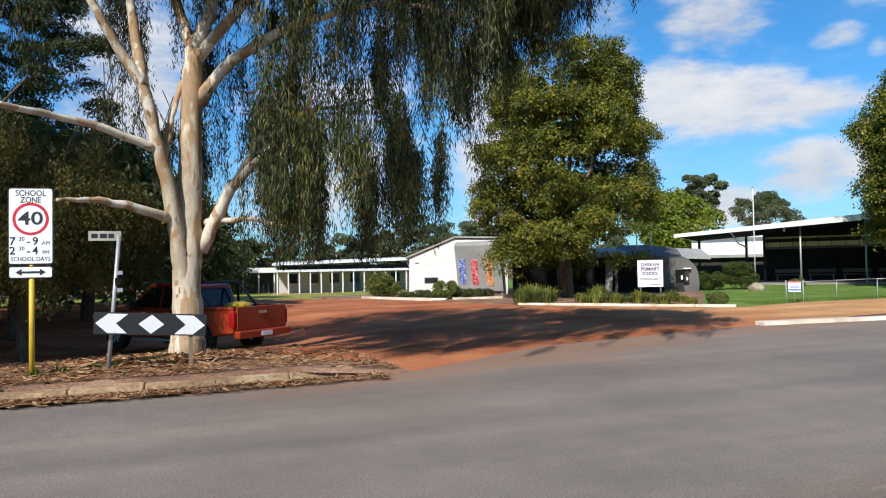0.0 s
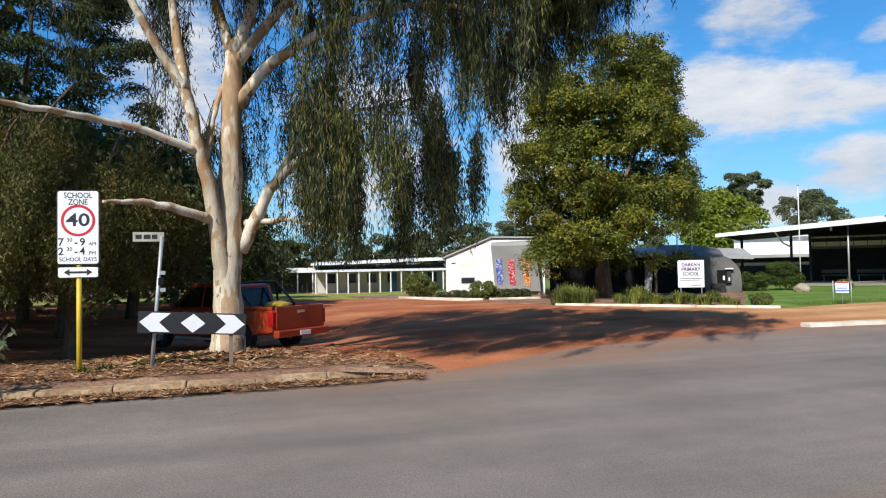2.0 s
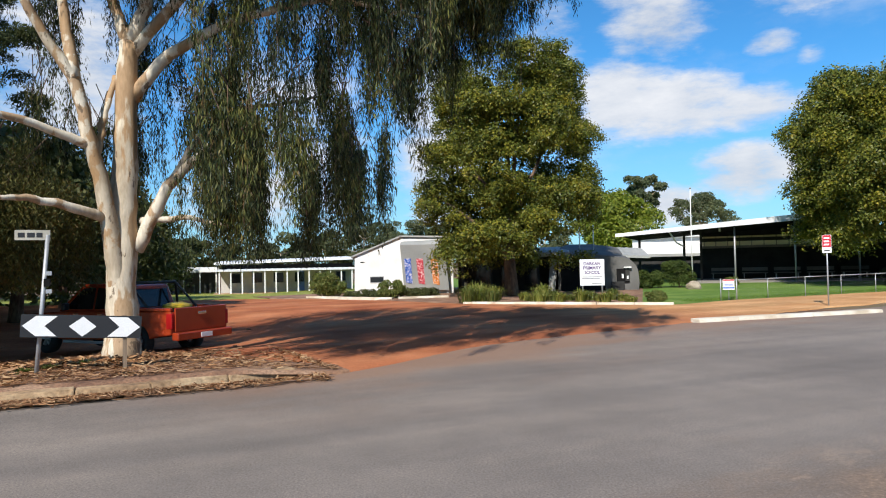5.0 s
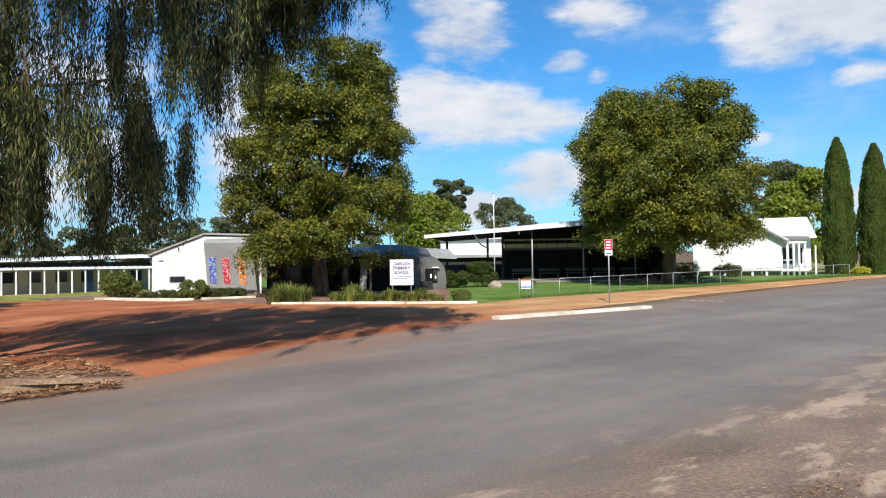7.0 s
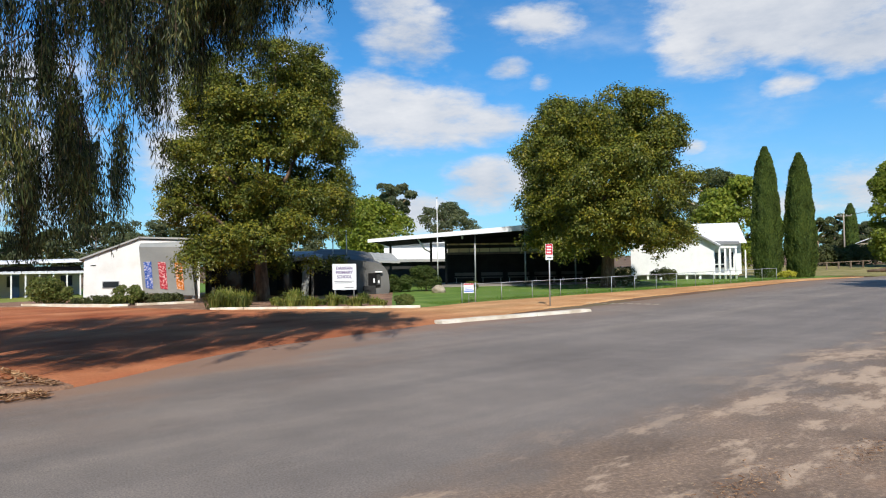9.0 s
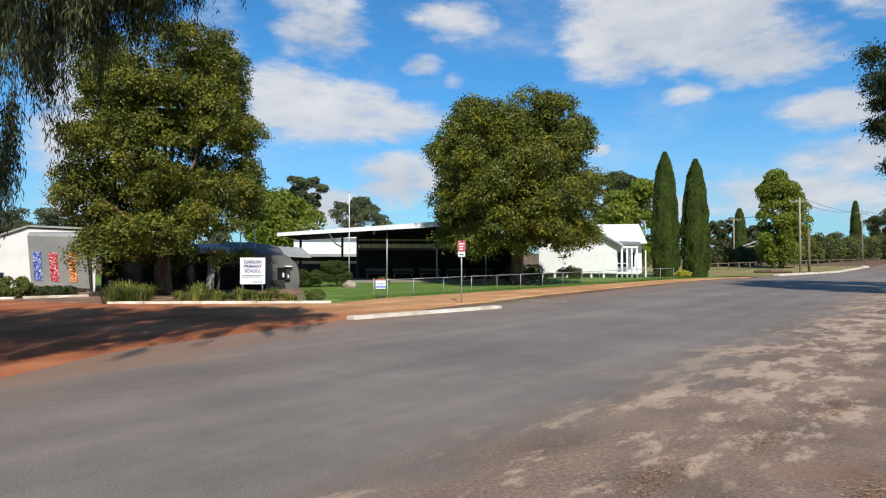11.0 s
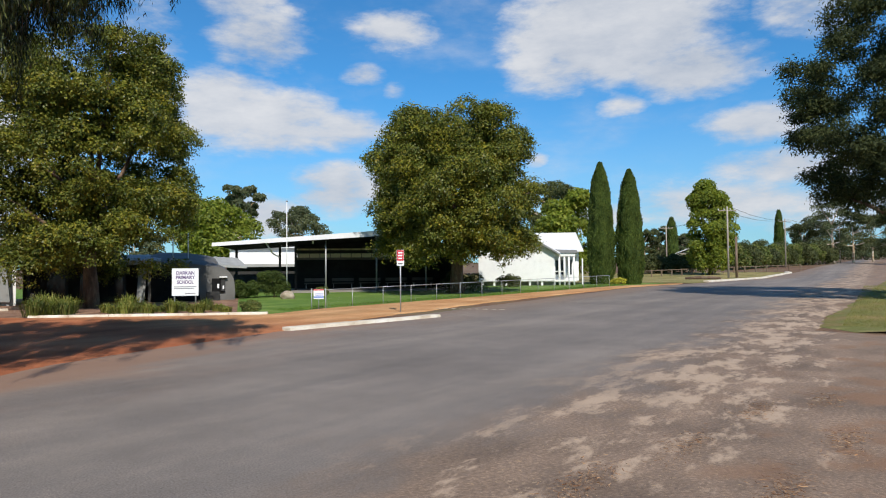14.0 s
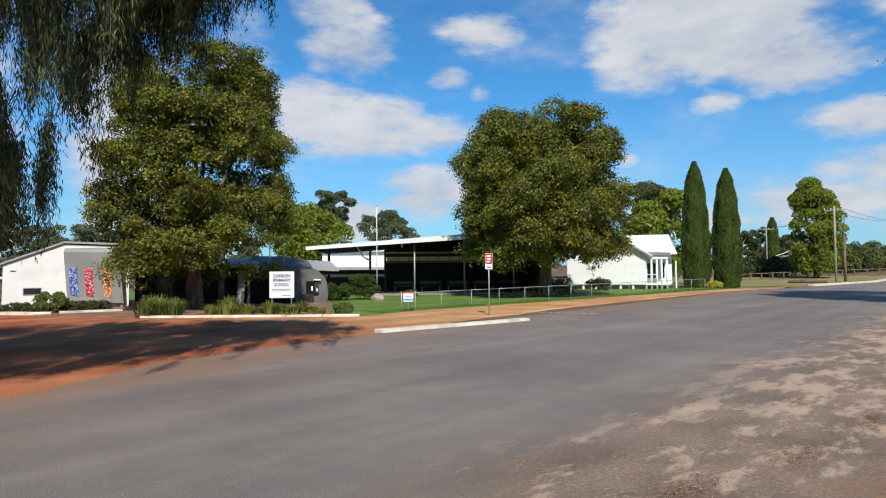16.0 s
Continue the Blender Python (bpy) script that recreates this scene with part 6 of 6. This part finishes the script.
round_tree("street_tree", *polar(-57.9, 104), 13.2, 3.3, 0.0, M_BRIGHT_LEAF, 36000, 0.32, 131, "bright green oval tree by the street corner", lump=1.1, n=90, shape=lambda h: math.sqrt(max(0.1, 1 - (h - 0.45) ** 2 * 2.6)))
round_tree("garden_tree", *polar(-19.0, 72), 8.6, 3.9, 1.5, M_BRIGHT_LEAF, 16000, 0.34, 132, "bright green tree behind the office roof", lump=1.2, n=60)
open_gum(-20.7, 84, 11.4, 2.5, 7.6, M_FAR_LEAF, 11000, 0.3, 133, "umbrella-topped gum behind the office", clumps=9)
open_gum(-17.6, 90, 10.8, 4.2, 3.0, M_FAR_LEAF, 14000, 0.34, 134, "grey-green gum behind the office")
open_gum(-24.9, 100, 10.6, 4.0, 4.0, M_FAR_LEAF, 14000, 0.34, 135, "open-crowned grey-green gum beyond the pavilion", clumps=17)
round_tree("garden_tree", *polar(-47.6, 78), 10.2, 4.0, 1.0, M_BRIGHT_LEAF, 16000, 0.36, 136, "bright green tree behind the white house", lump=1.2, n=60)
open_gum(-45.8, 84, 12.2, 4.2, 4.5, M_DARK_LEAF, 14000, 0.34, 137, "dark gum behind the white house", clumps=17)
rng0 = random.Random(9)
for k, (az, d, tall, rad) in enumerate(((-53.2, 130, 7.5, 2.4), (-54.3, 140, 8.5, 2.2), (-55.9, 135, 6.5, 2.2), (-64.4, 185, 10, 4), (-65.0, 190, 12, 5), (-66.2, 180, 15, 6), (-67.4, 190, 14, 6), (-68.6, 200, 12, 6), (-70.5, 170, 13, 6),
                                         (-72.5, 150, 13, 6), (-13, 100, 7.5, 4), (-9, 105, 7, 5), (-5, 95, 8, 4), (-1.5, 100, 8, 5), (2, 90, 8.5, 4), (5, 96, 6.5, 5), (8.5, 92, 6, 4), (12, 100, 5, 4), (15.5, 90, 6, 4), (19, 85, 6, 4), (-34, 120, 9, 5), (-40, 120, 10, 6))):
    open_gum(az, d, tall, rad, 1.5, M_FAR_LEAF if k % 3 else M_DARK_LEAF, 8000, 0.42, 140 + k, "distant grey-green gum on the skyline", "distant gums", 11)
pencil_cypress(-62.7, 165, 11.5, 0.93, 170, 12000, 0.4, "distant dark cypress by the road")
pencil_cypress(-55.1, 128, 9.0, 0.99, 171, 12000, 0.4, "distant dark cypress beyond the corner")
for k in range(15):
    az = -59.8 - k * 0.42
    d = 128 + k * 3.0
    round_tree("hedge_bush", *polar(az, d), 4.3 + 0.7 * math.sin(k * 2.1), 2.2, 0.0, M_SHRUB if k % 3 == 0 else M_DARK_LEAF, 3600, 0.36, 180 + k, "olive-green bush in a roadside row", "bush", lump=1.0, n=26, trunk=0.1, group="roadside bushes", shape=squat)
for k in range(6):
    round_tree("hedge_bush", *polar(-52.9 - k * 0.75, 110 + k), 3.0, 1.7, 0.0, M_DARK_LEAF, 3000, 0.3, 200 + k, "low dark bush beyond the grass corner", "bush", lump=0.8, n=22, trunk=0.08, group="corner bushes", shape=squat)


for k in range(16):
    round_tree("hedge_bush", *polar(-66.2 - k * 0.62, 250 + (k % 3) * 12), 6.0 + 1.6 * math.sin(k * 1.7), 4.0, 0.0, M_FAR_LEAF if k % 2 else M_DARK_LEAF, 3000, 0.5, 320 + k, "hazy scrub where the road tops the rise", "bush", lump=1.4, n=24, trunk=0.1, group="far scrub", shape=squat)
for k in range(5):
    tuft("grass_tuft", 30.4 - k * 1.9 + 0.3 * (k % 2), 12.0 + 0.25 * k, 0.16, 0.22, 60, M_SHRUB, 400 + k, "small green weed tuft in the verge", "verge weeds")
# ---- dark bush on the near side of the yard ----
def bush_gum(x, y, tall, rad, seed, base=1.2):
    return round_tree("bush_gum", x, y, tall, rad, base, M_DARK_LEAF, 10000, 0.31, seed, "dark bushland gum at the edge of the yard", lump=1.1, n=60, trunk=0.24, group="bushland gums")


# the gum at heading 50 is unseen, placed to shade the truck
for k, (az, d, tall, rad, base) in enumerate(((27, 30, 7.5, 4.2, 0.8), (31.5, 25, 6.6, 4, 1.6), (36.5, 21, 6.4, 4, 2.2), (41, 25, 8, 5, 0.6), (34, 34, 8.5, 5, 0.6), (24, 40, 7.5, 4.5, 0.4), (21, 48, 7, 4.5, 0.4), (29, 44, 9, 6, 0.3), (38, 40, 9.5, 6, 0.3), (45, 32, 10, 6, 0.5), (18.5, 62, 6, 4, 0.4), (33, 60, 12, 7, 0.3), (26, 62, 10, 6, 0.3), (50, 18.5, 11, 5.5, 3.5), (57, 26, 11, 6, 0.5))):
    bush_gum(*polar(az, d), tall, rad, 220 + k, base)
round_tree("pine_tree", *polar(34.0, 30), 15.2, 4.6, 3.4, M_PINE, 110000, 0.17, 250, "tall dark she-oak rising over the bush", lump=0.62, n=210, trunk=0.2, flat=0.5, slim=0.26, spread=0.3, core=1.2)

# the dark pine that overhangs the road
round_tree("roadside_pine", *polar(-71.9, 37), 14.9, 5.55, 3.2, M_PINE, 190000, 0.18, 251, "big dark pine with clumped foliage beside the road", lump=0.52, n=250, trunk=0.5, flat=0.75, slim=0.28, spread=0.35, tuft=12)


# ---- power poles and wires ----
def power_pole(az, d, tall, label):
    x, y = polar(az, d)
    p = empty("power_pole", x, y, hz(x, y), az + 10, label, "power pole", "power poles")
    part("pole", tube([(0, 0, -0.3), (0, 0, tall)], (0.13, 0.09), 10), M_GREY_POLE, p, smooth=True)
    part("crossarm", slab(-1.0, 1.0, -0.05, 0.05, tall - 0.53, tall - 0.43), M_GREY_POLE, p)
    for ix in (-1.0, -0.35, 0.35, 1.0):
        part("insulator", tube([(ix, 0, tall - 0.42), (ix, 0, tall - 0.24)], (0.05, 0.04), 8), M_SIGN_WHITE, p, smooth=True)
    return (x, y, hz(x, y) + tall - 0.25)


tops = [power_pole(az, d, h, "weathered timber power pole beside the road") for az, d, h in ((-54.7, 118, 7.6), (-59.17, 90, 8.6), (-63.1, 140, 8.8), (-66.6, 185, 8.8))]
for a, b in ((0, 1), (1, 2), (2, 3)):
    for off in (-0.9, 0.9):
        p0, p1 = Vector(tops[a]), Vector(tops[b])
        pts = [p0.lerp(p1, t / 10) + Vector((off * 0.3, off, -1.2 * (t / 10) * (1 - t / 10) * 4 * 0.5)) for t in range(11)]
        tagged(part("power_line", tube(pts, [0.02] * 11, 4, cap=False), M_DARK), "thin overhead power line between poles", "power line", "power lines")
stay = empty("stay_pole", *polar(-59.75, 92), hz(*polar(-59.75, 92)), 0, "short timber stay pole beside the power pole", "pole")
part("pole", tube([(0, 0, -0.2), (0, 0, 5.0)], (0.17, 0.13), 10), M_WOOD_POLE, stay, smooth=True)


# ---- far small things ----
def far_things():
    x, y = polar(-64.7, 172)
    s = empty("white_board", x, y, hz(x, y), -64, "white round-topped board by the far road", "sign")
    pts = [(-0.6, 0.4), (0.6, 0.4), (0.6, 1.5)] + [(0.6 * math.cos(radians(a)), 1.5 + 0.45 * math.sin(radians(a))) for a in range(20, 170, 20)] + [(-0.6, 1.5)]
    part("board", prism(pts, -0.05, 0.05), M_SIGN_WHITE, s)
    for sx in (-0.5, 0.5):
        part("post", slab(sx - 0.05, sx + 0.05, 0.05, 0.12, -0.2, 1.2), M_WHITE, s)
    x, y = polar(-65.9, 235)
    c = empty("parked_car", x, y, hz(x, y), 10, "pale car parked beside the far road", "car")
    body = prism([(-2.1, 0.3), (-2.1, 0.8), (-1.4, 0.95), (-0.9, 1.45), (0.7, 1.45), (1.3, 0.95), (2.1, 0.85), (2.1, 0.3)], -0.85, 0.85)
    bmesh.ops.bevel(body, geom=body.edges[:], offset=0.06, segments=2, affect="EDGES")
    part("body", body, M_SIGN_WHITE, c)
    part("window", prism([(-1.2, 0.97), (-0.85, 1.38), (0.62, 1.38), (1.1, 0.97)], -0.87, 0.87), M_WINDOW, c)
    for wx in (-1.3, 1.3):
        for wy in (-0.75, 0.75):
            part("wheel", tube([(wx, wy - 0.12, 0.32), (wx, wy + 0.12, 0.32)], (0.32, 0.32), 16), M_BLACK, c, smooth=True)
    x, y = polar(-56.3, 125)
    h = empty("brick_shed", x, y, hz(x, y), -56, "small cream shed beyond the grass corner", "shed")
    part("wall", slab(-1.8, 1.8, 0, 3, -0.2, 3.0), M_STONE, h)
    part("roof", prism([(-2.1, 2.9), (0, 3.7), (2.1, 2.9), (2.1, 3.0), (0, 3.82), (-2.1, 3.0)], -0.3, 3.3), M_ROOF_WHITE, h)
    # dark fallen log and rail fence on the grass corner
    x, y = polar(-57.3, 82)
    l = part("log", tube([(-1.8, 0, 0.12), (-0.5, 0.1, 0.2), (1.0, -0.05, 0.2), (1.9, 0.1, 0.12)], (0.12, 0.2, 0.2, 0.1), 10), M_BARK, None, smooth=True)
    l.matrix_world = pose(x, y, hz(x, y), 0, 0, -57)
    tagged(l, "dark fallen log on the grass", "log")
    f = empty("rail_fence", 0, 0, 0, 0, "low wooden rail fence beyond the corner grass", "fence")
    prev = None
    for k in range(16):
        px, py = polar(-52.8 - k * 0.75, 96 + k * 1.6)
        z = hz(px, py)
        part("post", slab(px - 0.07, px + 0.07, py - 0.07, py + 0.07, z - 0.1, z + 0.95), M_WOOD_POLE, f)
        if prev:
            part("rail", tube([(prev[0], prev[1], prev[2] + 0.85), (px, py, z + 0.85)], (0.045, 0.045), 6), M_WOOD_POLE, f)
        prev = (px, py, z)


far_things()


# ---- bark and leaf litter ----
def litter(name, count, place, size, mat, seed, label):
    rng = np.random.default_rng(seed)
    S, Nn = place(rng, count)
    X, Y = US[0] * S + UN[0] * Nn, US[1] * S + UN[1] * Nn
    Z = height(X, Y) + np.where((Nn > 10.6) & (S < 3.2), 0.14 * np.clip((17.0 - Nn) / 4.0, 0, 1) * np.clip((3.2 - S) / 1.5, 0, 1), 0.0) + 0.025
    a = rng.uniform(0, math.tau, count)
    D = np.stack([np.cos(a), np.sin(a), rng.normal(0, 0.07, count)], 1)
    W = np.stack([-np.sin(a), np.cos(a), rng.normal(0, 0.4, count)], 1)
    ln, w = size * rng.uniform(0.4, 1.5, count)[:, None], size * 0.085 * rng.uniform(0.5, 1.4, count)[:, None]
    P = np.stack([X, Y, Z], 1)
    curl = np.array([0, 0, 1]) * ln * rng.uniform(0.0, 0.1, count)[:, None]
    v = np.stack([P - D * ln / 2 - W * w / 2 + curl, P - D * ln / 2 + W * w / 2 + curl, P + W * w / 2, P - W * w / 2, P - W * w / 2, P + W * w / 2, P + D * ln / 2 + W * w / 2 + curl, P + D * ln / 2 - W * w / 2 + curl], 1)
    return tagged(raw(name, v.reshape(-1, 3), np.arange(count * 8).reshape(-1, 4), mat), label, "litter", kind="stuff")


M_LITTER = leaf_material("dry_bark_strips", [(0.08, 0.036, 0.02), (0.19, 0.085, 0.042), (0.33, 0.175, 0.092), (0.48, 0.31, 0.19)], 0.9, 0.05)
litter("bark_litter", 4800, lambda r, n: (np.minimum(r.normal(-1.5, 3.2, n), 3.2), 10.85 + np.abs(r.normal(0, 1.9, n))), 0.2, M_LITTER, 301, "dry bark strips scattered over the verge")
litter("bark_litter", 4500, lambda r, n: (np.minimum(r.normal(-1.5, 2.8, n), 2.8), 10.36 - np.abs(r.normal(0, 0.2, n))), 0.18, M_LITTER, 302, "dry bark strips gathered along the kerb")
litter("bark_litter", 3000, lambda r, n: (-0.2 + r.normal(0, 0.7, n), 14.0 + r.normal(0, 0.7, n)), 0.4, M_LITTER, 303, "peeled bark heaped round the gum's foot")
def drifts(r, n):
    c = r.integers(0, 9, n)
    ds, dn = np.array([4.2, 5.6, 6.6, 5.0, 7.4, 8.6, 3.9, 9.5, 6.0])[c], np.array([0.9, 0.6, 1.5, 1.9, 0.3, 1.2, 0.2, 0.6, -0.4])[c]
    return ds + r.normal(0, 0.35, n), dn + r.normal(0, 0.1, n)


litter("leaf_litter", 2600, drifts, 0.05, M_LITTER, 305, "small drifts of dry reddish leaves on the shoulder")
litter("loose_stone", 2600, lambda r, n: (r.uniform(0, 14, n), 2.6 - np.abs(r.normal(0, 1.3, n))), 0.03, M_CONCRETE, 306, "loose pale stones on the sandy shoulder")
litter("leaf_litter", 2500, lambda r, n: (r.uniform(-25, 4, n), r.uniform(15, 26, n)), 0.14, M_LITTER, 304, "dry leaves on the shaded gravel")


# ---- grass blades, and the sapling in the verge ----
def grass_blades(count, place, tall, mat, seed, label):
    rng = np.random.default_rng(seed)
    S, Nn = place(rng, count)
    X, Y = US[0] * S + UN[0] * Nn, US[1] * S + UN[1] * Nn
    P = np.stack([X, Y, height(X, Y) + 0.01], 1)
    D = np.stack([rng.normal(0, 0.45, count), rng.normal(0, 0.45, count), np.ones(count)], 1)
    h = tall * rng.uniform(0.4, 1.5, count)
    ob = leaf_mesh("grass_blades", P, D, rng.normal(0, 1, (count, 3)), h, h * 0.22, mat, None)
    return tagged(ob, label, "grass", kind="stuff")


M_BLADE = leaf_material("dry_green_blades", [(0.16, 0.17, 0.045), (0.26, 0.25, 0.075), (0.42, 0.34, 0.16)], 0.7, 0.3)
M_LAWN_BLADE = leaf_material("lawn_blades", [(0.07, 0.14, 0.02), (0.11, 0.2, 0.03), (0.2, 0.26, 0.06)], 0.7, 0.3)
grass_blades(26000, lambda r, n: (21.6 + 32 * r.random(n) ** 1.4, 0.9 - np.abs(r.normal(0, 2.6, n))), 0.045, M_BLADE, 501, "dry tufted grass blades on the roadside verge")
def lawn_places(r, n):
    q = r.uniform(21, 55, n)
    return q, np.interp(q, [22.8, 33, 50, 62], [20.7, 19.2, 17.1, 15.4]) + np.abs(r.normal(0, 0.6, n))


grass_blades(14000, lawn_places, 0.07, M_LAWN_BLADE, 502, "lawn blades along the edge of the gravel")


def sapling():
    x, y = polar(37.0, 10.8)
    rng = np.random.default_rng(510)
    t = empty("gum_sapling", x, y, hz(x, y) + 0.1, 0, "young gum with pale grey-green leaves in the verge", "sapling")
    mat = leaf_material("pale_sapling_leaves", [(0.16, 0.19, 0.12), (0.26, 0.3, 0.2), (0.36, 0.38, 0.27)], 0.5, 0.25)
    P, D = [], []
    for k in range(11):
        a = k * 2.4
        tip = np.array([math.cos(a) * 0.38 * rng.uniform(0.5, 1.1), math.sin(a) * 0.38, rng.uniform(0.45, 1.05)])
        part("stem", tube(limb_points((0.02 * math.cos(a), 0.02 * math.sin(a), -0.05), tip, 0.1, rng, 5), np.linspace(0.014, 0.004, 5), 5), M_BARK, t, smooth=True)
        u = rng.uniform(0.3, 1.0, 26)
        P.append(tip[None] * u[:, None] + rng.normal(0, 0.05, (26, 3)))
        D.append(rng.normal(0, 0.6, (26, 3)) + np.array([0, 0, -0.5]))
    P, D = np.concatenate(P), np.concatenate(D)
    leaf_mesh("leaves", P, D, rng.normal(0, 1, P.shape), rng.uniform(0.09, 0.17, len(P)), rng.uniform(0.03, 0.05, len(P)), mat, t)


sapling()
